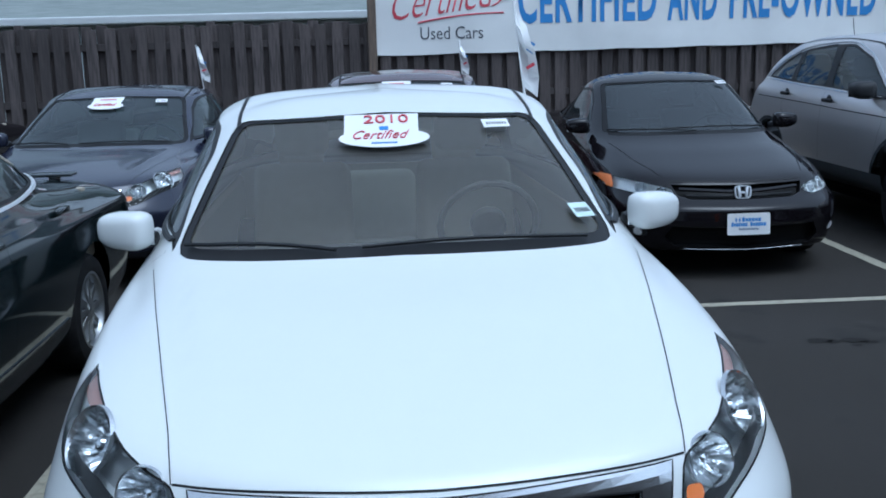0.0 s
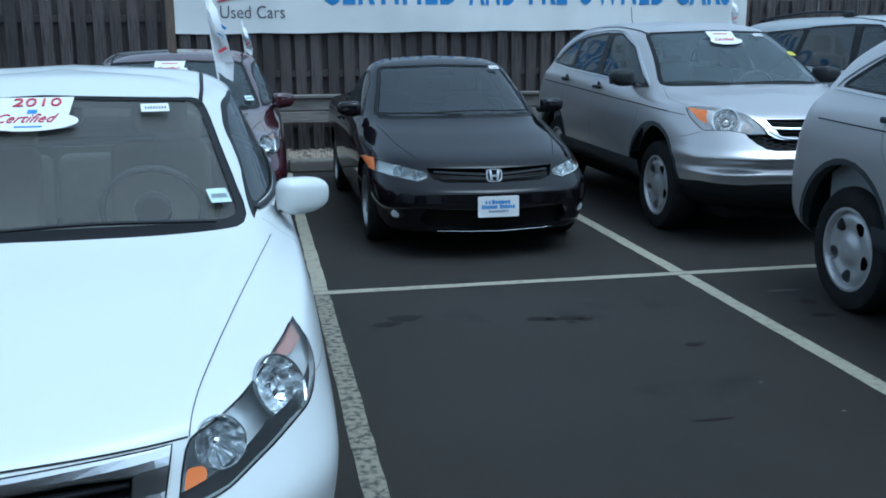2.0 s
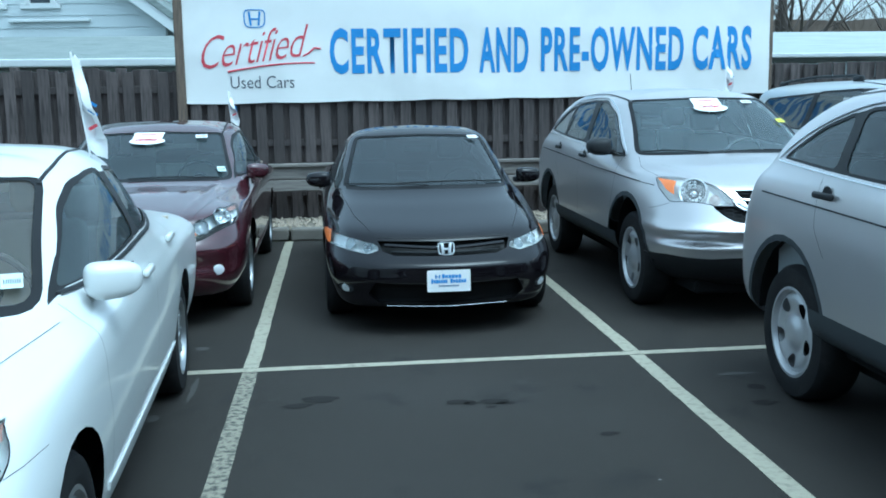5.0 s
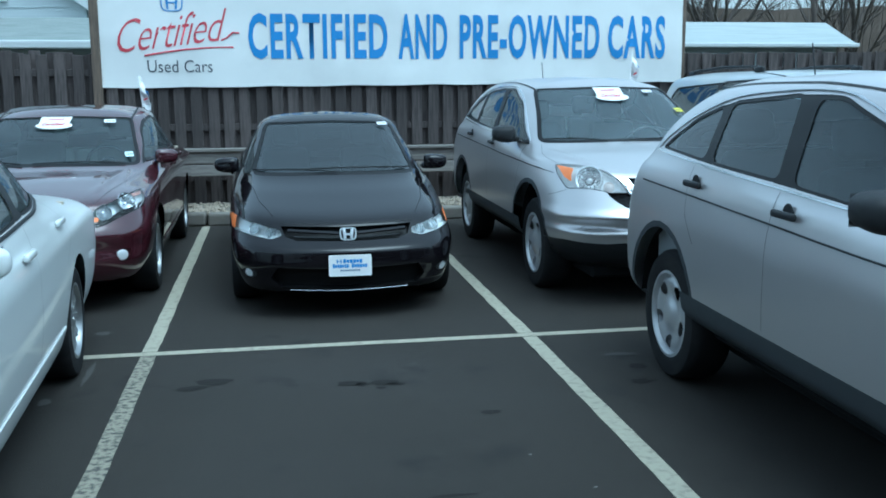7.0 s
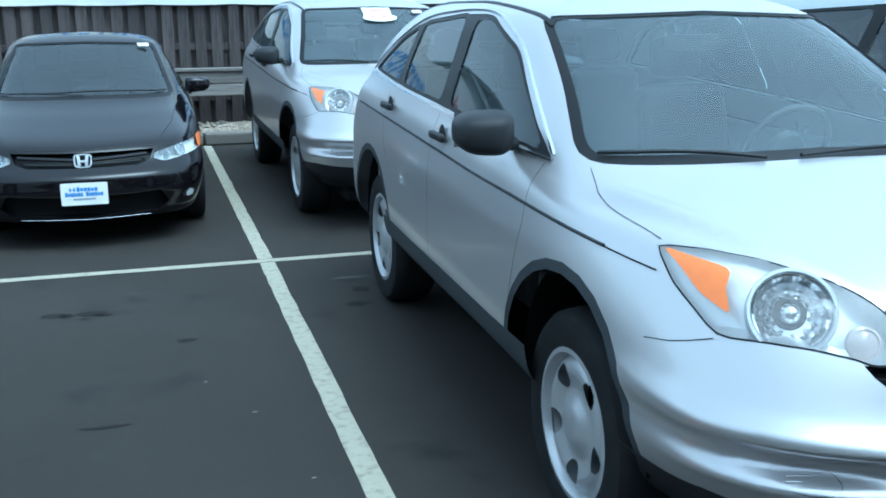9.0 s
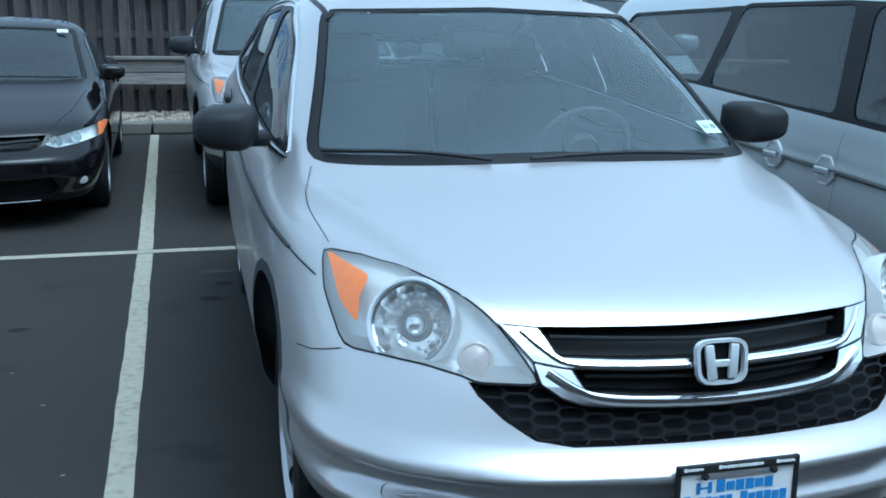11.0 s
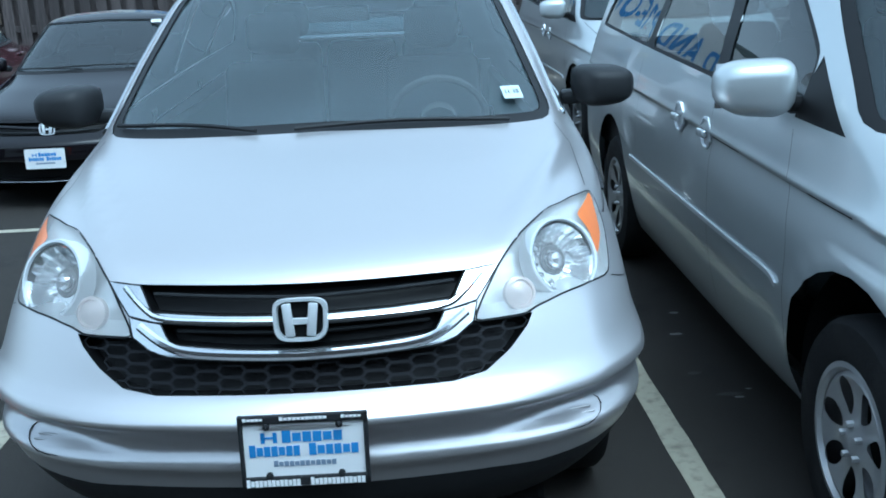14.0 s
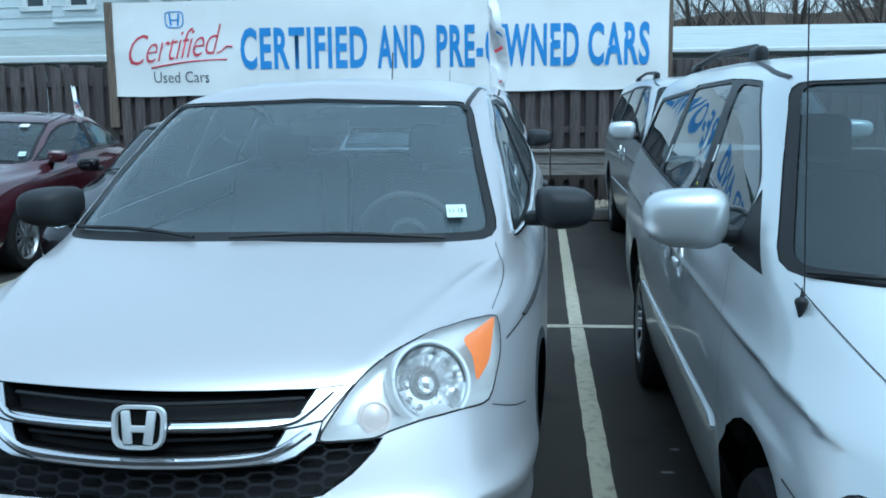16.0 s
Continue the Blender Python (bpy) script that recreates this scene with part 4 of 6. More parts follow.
def sculpt_suv(g):
    """Bumper crest, hollow and lip; a ridge along each side of the hood; wheel-arch flare."""
    x, y, z = g[..., 0].copy(), g[..., 1].copy(), g[..., 2].copy()
    w = ease((.80 - y) / .35)
    hollow = .045 + .045 * ease((x - .38) / .25) * (1 - ease((x - .74) / .1))
    g[..., 1] -= w * (.030 * bell(z - .694, .024) - hollow * bell(z - .622, .042) + .016 * bell(z - .568, .020))
    g[..., 0] += ease((.9 - y) / .3) * ease((y - .25) / .2) * (.012 * bell(z - .69, .03) - .012 * bell(z - .62, .04))
    xc = .445 + .318 * np.clip((y - .256) / .944, 0, 1) ** .85
    g[..., 2] += .011 * bell(x - xc, .022) * ease((y - .24) / .1) * (1 - ease((y - 1.05) / .15)) * ease((z - .9) / .1)
    g[..., 2] -= .008 * bell(x - xc - .05, .03) * ease((y - .3) / .1) * (1 - ease((y - 1.05) / .15)) * ease((z - .9) / .1)


def sculpt_sedan(g):
    x, y, z = g[..., 0].copy(), g[..., 1].copy(), g[..., 2].copy()
    xc = .46 + .16 * np.clip((y - .3) / 1.0, 0, 1)
    g[..., 2] += .006 * bell(x - xc, .02) * ease((y - .3) / .3) * (1 - ease((y - 1.1) / .15)) * ease((z - .8) / .05)
    w = ease((.7 - y) / .35)
    g[..., 1] -= w * (.012 * bell(z - .58, .05) * ease((x - .3) / .3) - .02 * bell(z - .47, .05))


def sculpt_coupe(g):
    x, y, z = g[..., 0].copy(), g[..., 1].copy(), g[..., 2].copy()
    w = ease((.8 - y) / .35)
    g[..., 1] -= w * (.020 * bell(z - .50, .04) - .02 * bell(z - .33, .06) + .02 * bell(z - .22, .03))


SUV_LAMP = [(.77, 1.03), (.694, 1.043), (.61, 1.035), (.525, 1.016), (.487, .994), (.46, .969), (.42, .915), (.39, .864), (.52, .862), (.545, .872), (.62, .885), (.70, .886), (.765, .875), (.784, .96)]
SUV_COMB = [(-.05, .752), (.194, .750), (.337, .748), (.415, .760), (.475, .797), (.52, .838), (.535, .862), (.39, .862), (.35, .836), (.30, .822), (-.05, .818)]
SUV = dict(rows=8, sculpt=sculpt_suv,
    length=4.6, rings=[
        (.40, .25, .55, .68, .64, 4.35, .2, .26, .26, .34, .34, .30),
        (.24, .42, .66, .82, .80, 4.50, .25, .33, .29, .40, .40, .38),
        (.135, .44, .80, .885, .87, 4.58, .28, .44, .43, .47, .48, .50),
        (.09, .44, .845, .90, .885, 4.60, .28, .56, .53, .58, .59, .60),
        (.045, .46, .862, .905, .89, 4.60, .28, .665, .62, .72, .73, .72),
        (.092, .53, .838, .905, .89, 4.57, .28, .78, .82, .88, .92, .94),
        (.215, .60, .787, .885, .87, 4.53, .30, .975, 1.02, 1.05, 1.09, 1.13),
        (.62, .42, .765, .87, .85, 4.50, .30, 1.095, 1.08, 1.115, 1.155, 1.19),
        (1.10, .22, .755, .85, .81, 4.42, .25, 1.175, 1.155, 1.165, 1.22, 1.25),
        (1.52, .20, .685, .755, .71, 4.28, .22, 1.41, 1.40, 1.41, 1.43, 1.43),
        (1.93, .15, .60, .65, .59, 4.04, .2, 1.625, 1.595, 1.615, 1.605, 1.57),
        (2.10, .12, .43, .46, .43, 3.90, .15, 1.68, 1.655, 1.685, 1.675, 1.63),
        (2.25, .1, 0, 0, 0, 3.75, .1, 1.69, 1.69, 1.705, 1.70, 1.66)],
    wheel=dict(front=1.13, rear=3.79, r=.368, rim=.242, width=.23, x=.722, arch=.45, lift=.045, style="steel"), arch_lip=True,
    windshield=[(-.1, 1.18), (.748, 1.165), (.60, 1.60), (-.1, 1.622)],
    side_windows=[[(1.50, 1.165), (2.52, 1.215), (2.60, 1.605), (2.41, 1.598), (2.02, 1.482)],
                  [(2.62, 1.22), (3.34, 1.248), (3.40, 1.562), (2.72, 1.61)],
                  [(3.40, 1.25), (4.05, 1.287), (3.98, 1.34), (3.75, 1.47), (3.46, 1.552)]],
    pillars=[[(2.48, 1.213), (2.66, 1.221), (2.76, 1.60), (2.56, 1.602)], [(3.30, 1.247), (3.46, 1.255), (3.52, 1.53), (3.36, 1.558)]], sail=[(1.44, 1.15), (1.62, 1.168), (1.72, 1.29)],
    rear_window=[(-.1, 1.26), (.62, 1.26), (.5, 1.55), (-.1, 1.56)],
    headlight=[SUV_LAMP], lamp_outline=[SUV_LAMP],
    amber=[[(.762, 1.03), (.69, 1.018), (.718, .98), (.732, .925), (.758, .955)]],
    bowls=[(.632, .955, .090), (.515, .905, .040)], marker=.041, lamp_back=REFLECTOR, lamp_depth=.092, lamp_ring=True,
    grille=[[(-.1, .968), (.40, .968), (.40, .862), (-.1, .862)], [(-.1, .864)] + [(.40, .864), (.535, .862), (.52, .838), (.475, .797), (.415, .760), (.337, .748), (.194, .750), (-.1, .752)]],
    chrome=[[(.458, .969), (.378, .964), (.365, .945), (.346, .914), (.20, .909), (-.1, .907), (-.1, .889), (.20, .890), (.338, .894), (.40, .905)],
            [(.40, .902), (.323, .891), (.312, .872), (.297, .851), (.15, .843), (-.1, .840), (-.1, .817), (.15, .819), (.26, .823), (.31, .826), (.35, .838), (.39, .864)]],
    bars=[("trim", [(0, .937), (.35, .945)], .005, -.022), ("trim", [(0, .868), (.29, .874)], .005, -.022),
          ("chrome", [(0, .898), (.20, .900), (.33, .902), (.37, .925), (.415, .962)], .0085, .006), ("chrome", [(0, .829), (.15, .831), (.27, .836), (.325, .856), (.375, .888)], .0115, .004)],
    honeycomb=SUV_COMB, fog=[(.645, .592, .066, .028)], fog_mat=SILVER, fog_ribs=True,
    emblem=(.905, .125, .10),
    clad=[[(1.4, .2), (3.5, .2), (3.5, .565), (1.4, .545)]],
    chin=[[(-.1, .2), (.95, .2), (.95, .46), (.80, .505), (.70, .495), (.54, .49), (.43, .50), (-.1, .505)]],
    joints=[("top", [(.752, .78), (.764, .95), (.770, 1.08), (.768, 1.14), (.752, 1.20), (.735, 1.27)], .0024), ("front", [(.768, .868), (.80, .848), (.848, .815)], .003),
            ("side", [(.72, .974), (.96, .987)], .005), ("top", [(.585, 1.96), (.592, 2.2), (.588, 2.8), (.565, 3.6), (.54, 3.95)], .020), ("side", [(1.47, 1.14), (1.45, .95), (1.56, .58)], .003), ("side", [(2.57, 1.19), (2.57, .58)], .003), ("side", [(3.50, 1.22), (3.46, .98), (3.34, .84)], .003)],
    mouldings=[("trim", [(.95, .987), (1.03, .991), (1.49, 1.016), (2.05, 1.032), (2.79, 1.06), (4.12, 1.099)], .007),
               ("rim", [(1.44, 1.150), (2.5, 1.199), (3.4, 1.236), (4.09, 1.272)], .008),
               ("rim", [(1.45, 1.165), (1.75, 1.345), (2.02, 1.503), (2.2, 1.563), (2.41, 1.612), (2.73, 1.622), (3.2, 1.598), (3.46, 1.568), (3.78, 1.48), (4.03, 1.345), (4.09, 1.285)], .007)],
    handles=[(2.44, 1.108), (3.40, 1.141)], handle_mat="trim",
    mirror=(1.64, 1.225, .205, .145, .25, .965), mirror_mat="trim",
    wipers=[((.58, 1.172), (-.10, 1.180)), ((-.22, 1.178), (-.70, 1.186))],
    lens=AGED_LENS, glass=VEILED, screen=SKY_VEILED, cabin=(1.35, 4.1, 1.12), cloth=CLOTH, dash=PALE_LINING, seat_up=.20, rvm=(1.98, 1.50), liner=(2.1, 4.0, 1.60, .5))

SEDAN_LAMP = [(.52, .768), (.506, .715), (.496, .640), (.545, .645), (.60, .657), (.66, .688), (.74, .722), (.80, .738), (.822, .762), (.828, .79), (.818, .825), (.788, .862), (.755, .853), (.725, .846), (.68, .83), (.633, .808), (.572, .782)]
SEDAN = dict(rows=7, sculpt=sculpt_sedan,
    length=4.93, rings=[
        (.45, .25, .58, .68, .64, 4.6, .2, .20, .20, .20, .20, .22),
        (.10, .42, .74, .82, .79, 4.84, .25, .24, .22, .22, .24, .30),
        (.00, .46, .85, .885, .865, 4.92, .28, .40, .41, .44, .46, .48),
        (.00, .50, .875, .905, .885, 4.93, .28, .56, .60, .66, .69, .68),
        (.04, .52, .855, .905, .885, 4.90, .28, .67, .72, .80, .84, .83),
        (.085, .60, .815, .89, .82, 4.87, .32, .775, .84, .90, .905, .925),
        (.70, .47, .77, .87, .745, 4.74, .38, .92, .915, .955, .962, .965),
        (1.22, .25, .745, .85, .665, 4.34, .46, .995, .985, 1.015, 1.035, 1.01),
        (1.68, .22, .68, .765, .64, 3.86, .42, 1.205, 1.195, 1.225, 1.235, 1.20),
        (2.14, .15, .60, .655, .57, 3.45, .30, 1.395, 1.372, 1.40, 1.395, 1.37),
        (2.34, .1, .455, .49, .44, 3.30, .2, 1.445, 1.425, 1.45, 1.445, 1.42),
        (2.55, .1, 0, 0, 0, 3.20, .1, 1.46, 1.46, 1.47, 1.47, 1.45)],
    wheel=dict(front=1.02, rear=3.81, r=.325, rim=.215, width=.21, x=.76, arch=.375, style="ten"),
    windshield=[(-.1, 1.0), (.716, .99), (.574, 1.362), (-.1, 1.388)],
    side_windows=[[(1.56, 1.025), (2.62, 1.065), (2.60, 1.372), (2.44, 1.370), (2.24, 1.340), (2.02, 1.262)],
                  [(2.69, 1.07), (3.52, 1.085), (3.40, 1.21), (3.24, 1.28), (3.0, 1.345), (2.67, 1.372)],
                  [(3.58, 1.09), (3.86, 1.10), (3.78, 1.135), (3.50, 1.195)]],
    pillars=[[(2.59, 1.064), (2.72, 1.07), (2.70, 1.345), (2.58, 1.348)], [(3.48, 1.083), (3.62, 1.09), (3.54, 1.18), (3.40, 1.205)]],
    rear_window=[(-.1, 1.09), (.6, 1.09), (.48, 1.36), (-.1, 1.37)],
    headlight=[SEDAN_LAMP], lamp_outline=[SEDAN_LAMP],
    amber=[[(.515, .715), (.508, .672), (.535, .668), (.558, .69), (.552, .712)]], lamp_tip=[[(.725, .90), (.72, .842), (.775, .832), (.84, .838), (.84, .90)]],
    bowls=[(.735, .796, .078), (.588, .744, .058)], lamp_back=REFLECTOR,
    lamp_bezel=[[(.49, .63), (.60, .65), (.74, .715), (.84, .75), (.828, .788), (.775, .766), (.70, .752), (.63, .712), (.565, .688), (.50, .672)]],
    grille=[[(-.1, .735), (.41, .728), (.40, .65), (.37, .60), (.34, .585), (-.1, .58)]],
    chrome=[[(-.1, .752), (.30, .760), (.486, .764), (.462, .63), (.425, .60), (.37, .60), (.40, .65), (.41, .722), (.30, .728), (-.1, .722)]],
    bars=[("trim", [(0, .70), (.40, .702)], .008, -.02), ("trim", [(0, .668), (.40, .672)], .008, -.02), ("trim", [(0, .636), (.38, .64)], .008, -.02), ("trim", [(0, .606), (.35, .61)], .008, -.02)],
    intake=[[(-.1, .44), (.42, .45), (.38, .36), (-.1, .35)]], emblem=(.70, .125, .10),
    fog=[(.70, .43, .06, .045)], fog_mat=WHITE,
    joints=[("top", [(.522, .175), (.545, .30), (.61, .60), (.695, 1.0), (.775, 1.40)], .0024), ("front", [(0, .766), (.3, .768), (.52, .770)], .005), ("front", [(.826, .768), (.87, .762)], .0018),
            ("side", [(1.50, .99), (1.46, .75), (1.55, .35)], .002), ("side", [(2.65, 1.04), (2.65, .35)], .0022), ("side", [(3.62, 1.05), (3.58, .85), (3.42, .72)], .0022), ("top", [(.565, 2.13), (.572, 2.3), (.57, 2.7), (.545, 3.2)], .016)],
    sail=[(1.47, .995), (1.66, 1.035), (1.74, 1.12)],
    mouldings=[("trim", [(1.56, 1.012), (2.65, 1.052), (3.55, 1.075), (3.88, 1.087)], .014), ("paint", [(1.5, .36), (3.4, .38)], .03)],
    handles=[(2.48, .93), (3.42, .95)], handle_mat="paint",
    mirror=(1.64, 1.042, .195, .128, .12, .905), mirror_mat="paint", mirror_sweep=27, glass=VEILED, screen=GLASS,
    wipers=[((.60, 1.005), (-.12, 1.012)), ((-.20, 1.008), (-.68, 1.012))],
    cabin=(1.5, 4.1, .98), cloth=BEIGE, dash=BEIGE, seat_up=.05, rear_seat=.85, rear_back=.40, rvm=(2.2, 1.30), liner=(2.35, 3.3, 1.385, .46))

COUPE = dict(rows=6, sculpt=sculpt_coupe,
    length=4.44, rings=[
        (.45, .25, .58, .66, .60, 4.10, .2, .18, .18, .18, .18, .2),
        (.10, .42, .72, .80, .76, 4.36, .25, .20, .19, .20, .22, .28),
        (.00, .50, .80, .85, .82, 4.43, .28, .36, .36, .38, .40, .44),
        (.03, .60, .83, .865, .85, 4.44, .28, .49, .52, .60, .62, .62),
        (.13, .66, .825, .865, .85, 4.42, .28, .575, .62, .72, .76, .80),
        (.22, .66, .79, .85, .82, 4.38, .30, .675, .71, .82, .88, .95),
        (.70, .50, .745, .83, .76, 4.10, .30, .81, .82, .88, .93, 1.00),
        (1.15, .36, .705, .80, .68, 3.95, .40, .925, .91, .93, .98, 1.03),
        (1.65, .26, .635, .70, .58, 3.50, .40, 1.145, 1.14, 1.145, 1.16, 1.16),
        (2.12, .16, .56, .58, .49, 3.05, .30, 1.345, 1.325, 1.325, 1.31, 1.27),
        (2.30, .1, .40, .41, .37, 2.90, .2, 1.385, 1.37, 1.378, 1.37, 1.34),
        (2.40, .1, 0, 0, 0, 2.80, .1, 1.395, 1.395, 1.40, 1.395, 1.37)],
    wheel=dict(front=.98, rear=3.55, r=.31, rim=.205, width=.20, x=.735, arch=.355, style="ten"),
    windshield=[(-.1, .93), (.69, .92), (.56, 1.315), (-.1, 1.335)],
    side_windows=[[(1.75, .95), (2.85, .975), (2.80, 1.265), (2.25, 1.28), (2.05, 1.19)], [(2.92, .98), (3.45, 1.0), (3.30, 1.09), (2.88, 1.22)]],
    rear_window=[(-.1, 1.06), (.55, 1.06), (.45, 1.24), (-.1, 1.25)],
    headlight=[[(.47, .625), (.46, .59), (.54, .565), (.82, .60), (.85, .655), (.82, .682), (.62, .655)]],
    amber=[[(.785, .685), (.84, .685), (.86, .66), (.83, .60), (.80, .60)]],
    bowls=[(.54, .605, .038), (.66, .625, .042)], lamp_back=PALE_BOWL,
    grille=[[(-.1, .648), (.47, .652), (.44, .585), (.36, .56), (-.1, .555)]],
    bars=[("chrome", [(0, .212), (.42, .22)], .0025, .003), ("paint", [(0, .60), (.42, .622)], .013, -.006), ("trim", [(0, .572), (.38, .58)], .008, -.02)],
    intake=[[(-.1, .37), (.50, .385), (.55, .30), (.48, .24), (-.1, .225)]], emblem=(.603, .12, .095),
    fog=[(.70, .325, .055, .035)],
    joints=[("top", [(.52, .40), (.62, .75), (.69, 1.30)], .005), ("front", [(0, .665), (.47, .668)], .006), ("side", [(1.55, .90), (1.55, .32)], .005), ("side", [(2.9, .95), (2.85, .35)], .005)],
    mouldings=[], handles=[(2.70, .84)], handle_mat="paint",
    mirror=(1.60, .99, .20, .125, .14, .88), mirror_mat="paint",
    wipers=[((.62, .955), (-.28, .962)), ((.0, .945), (-.66, .95))],
    cabin=(1.45, 3.6, .90), cloth=CLOTH, dash=DASH, seat_up=-.03, rear_seat=.75, rear_back=.34, rear_heads=False, rvm=(2.15, 1.2), liner=(2.25, 2.95, 1.315, .44), glass=SMOKED)

def sculpt_van(g):
    """A crease that runs from the lamp through the handles to the tail, the panel under it set in."""
    x, y, z = g[..., 0].copy(), g[..., 1].copy(), g[..., 2].copy()
    zc = np.interp(y, [.40, .70, 1.0, 1.6, 2.6, 5.0], [.915, .948, .970, .992, 1.018, 1.05])
    under = np.where(z < zc, np.exp(-np.maximum(zc - z, 0) / .09), 0)
    side = ease((x - .70) / .12) * ease((y - .42) / .2)
    g[..., 0] -= .012 * under * side
    g[..., 0] += .006 * bell(z - zc - .008, .02) * side
    flare = np.exp(-((np.hypot(y - .90, z - .38) - .46) / .045) ** 2)
    g[..., 0] += .010 * flare * ease((x - .70) / .12) * (z < .86)


VAN = dict(rows=9, sculpt=sculpt_van,
    length=5.1, rings=[
        (.45, .25, .60, .72, .70, 4.85, .2, .20, .20, .20, .20, .22),
        (.10, .45, .75, .84, .83, 5.0, .25, .26, .25, .25, .26, .30),
        (.00, .44, .87, .91, .90, 5.08, .28, .45, .45, .45, .46, .48),
        (.00, .46, .905, .940, .92, 5.10, .28, .62, .64, .66, .68, .68),
        (.03, .50, .90, .942, .92, 5.08, .25, .76, .79, .85, .88, .90),
        (.10, .56, .88, .935, .91, 5.06, .25, .90, .93, .98, 1.02, 1.04),
        (.36, .58, .872, .93, .90, 5.05, .25, .995, 1.04, 1.08, 1.09, 1.10),
        (.70, .40, .868, .912, .88, 5.02, .22, 1.15, 1.158, 1.162, 1.17, 1.175),
        (1.14, .34, .775, .825, .79, 4.97, .2, 1.42, 1.42, 1.43, 1.44, 1.43),
        (1.60, .28, .678, .715, .69, 4.85, .2, 1.685, 1.67, 1.69, 1.68, 1.65),
        (1.80, .17, .52, .54, .50, 4.6, .2, 1.745, 1.735, 1.755, 1.75, 1.72),
        (2.05, .1, 0, 0, 0, 4.5, .1, 1.76, 1.76, 1.775, 1.77, 1.74)],
    wheel=dict(front=.922, rear=4.02, r=.352, rim=.220, width=.215, x=.795, arch=.442, lift=.035, style="seven"),
    windshield=[(-.1, 1.18), (.855, 1.185), (.672, 1.66), (-.1, 1.68)],
    sail=[(1.14, 1.162), (1.46, 1.175), (1.46, 1.355)],
    side_windows=[[(1.43, 1.178), (2.16, 1.205), (2.31, 1.675), (2.0, 1.665), (1.47, 1.355)],
                  [(2.24, 1.21), (3.30, 1.245), (3.24, 1.655), (2.40, 1.68)],
                  [(3.36, 1.247), (4.66, 1.29), (4.45, 1.585), (3.30, 1.64)]],
    pillars=[[(2.06, 1.203), (2.30, 1.21), (2.46, 1.677), (2.20, 1.672)], [(3.25, 1.243), (3.41, 1.25), (3.35, 1.64), (3.18, 1.645)]],
    rear_window=[(-.1, 1.18), (.7, 1.18), (.6, 1.6), (-.1, 1.62)],
    headlight=[[(.50, .82), (.49, .70), (.70, .68), (.80, .70), (.855, .755), (.868, .82), (.86, .85), (.835, .872), (.78, .872), (.65, .85)]],
    amber=[[(.86, .838), (.832, .856), (.80, .85), (.78, .78), (.82, .735), (.858, .78)]],
    bowls=[(.68, .78, .05), (.57, .76, .04)], lamp_back=REFLECTOR,
    grille=[[(-.1, .84), (.42, .85), (.38, .70), (-.1, .68)]],
    bars=[("chrome", [(0, .845), (.42, .855)], .012, .0), ("trim", [(0, .79), (.41, .80)], .008, -.02), ("trim", [(0, .74), (.40, .75)], .008, -.02)],
    intake=[[(-.1, .42), (.5, .43), (.48, .34), (-.1, .33)]], emblem=(.77, .12, .10), fog=[(.72, .42, .05, .04)],
    joints=[("top", [(.62, .30), (.72, .60), (.80, .90), (.825, 1.0)], .0028), ("side", [(1.44, 1.14), (1.40, .98), (1.36, .80), (1.36, .35)], .0022), ("side", [(2.16, 1.17), (2.14, .35)], .0022),
            ("side", [(.665, .80), (.56, .785), (.45, .775)], .004), ("side", [(3.36, 1.2), (3.38, .75)], .0022), ("top", [(.660, 1.82), (.668, 1.92), (.664, 2.05), (.64, 2.3), (.60, 2.65)], .018),
            # dark line drawn along the side crease
            ("side", [(1.0, .967), (1.6, .989), (2.6, 1.015), (4.9, 1.047)], .0045)],
    mouldings=[("chrome", [(1.42, .650), (1.46, .672), (1.6, .676), (2.5, .68), (3.5, .685)], .016)],
    handles=[(2.22, 1.008), (2.58, 1.020)], handle_mat="paint", plate_handles=True,
    mirror=(1.44, 1.272, .245, .17, .19, 1.03), mirror_mat="paint",
    wipers=[((.72, 1.185), (-.05, 1.19)), ((.0, 1.19), (-.80, 1.188))],
    cabin=(1.15, 4.7, 1.10), cloth=CLOTH, dash=DASH, seat_up=.25, rvm=(1.75, 1.58), liner=(2.0, 4.6, 1.68, .55), screen=VEILED, smoked_from=0)


def repaint(ob, old, fresh):
    for o in ob.children_recursive:
        if o.type == 'MESH' and o.data.materials and o.data.materials[0] is old:
            o.material_slots[0].link = 'OBJECT'
            o.material_slots[0].material = fresh


# ---- parked cars ----
white_car, sedan_skin = build_car(SEDAN, "white_sedan", "white four-door sedan parked nose out, year card on windshield", WHITE, pose(.485, 2.2, 0, 0, 0, 2.0))
dark_car = copy_thing(white_car, pose(-2.055, 2.0, 0) @ Matrix.Diagonal((1, .965, .95, 1)))
dark_car.name = "charcoal_sedan"
repaint(dark_car, WHITE, DARK)
repaint(dark_car, GLASS, VEILED)
tagged(dark_car, "glossy charcoal four-door sedan with boot spoiler beside the white sedan")
for o in dark_car.children:
    if o.name.startswith("moulding") and o.data.materials[0] is TRIM:
        o.material_slots[0].link = 'OBJECT'
        o.material_slots[0].material = BRIGHT
bm = box((1.16, .13, .020), (0, 4.66, 1.000), .009, 2)
for x in (-.46, .46):
    box((.05, .09, .05), (x, 4.66, .98), .012, 1, None, bm)
part("boot_spoiler", bm, DARK, dark_car, smooth=True)
maroon_car = copy_thing(white_car, pose(.56, 7.45, 0, 0, 0, 0))
maroon_car.name = "maroon_sedan"
repaint(maroon_car, WHITE, MAROON)
repaint(maroon_car, GLASS, VEILED)
tagged(maroon_car, "dark maroon four-door sedan parked before the fence")
navy_car = copy_thing(white_car, pose(-1.95, 7.3, 0) @ Matrix.Diagonal((1, 1, .95, 1)))
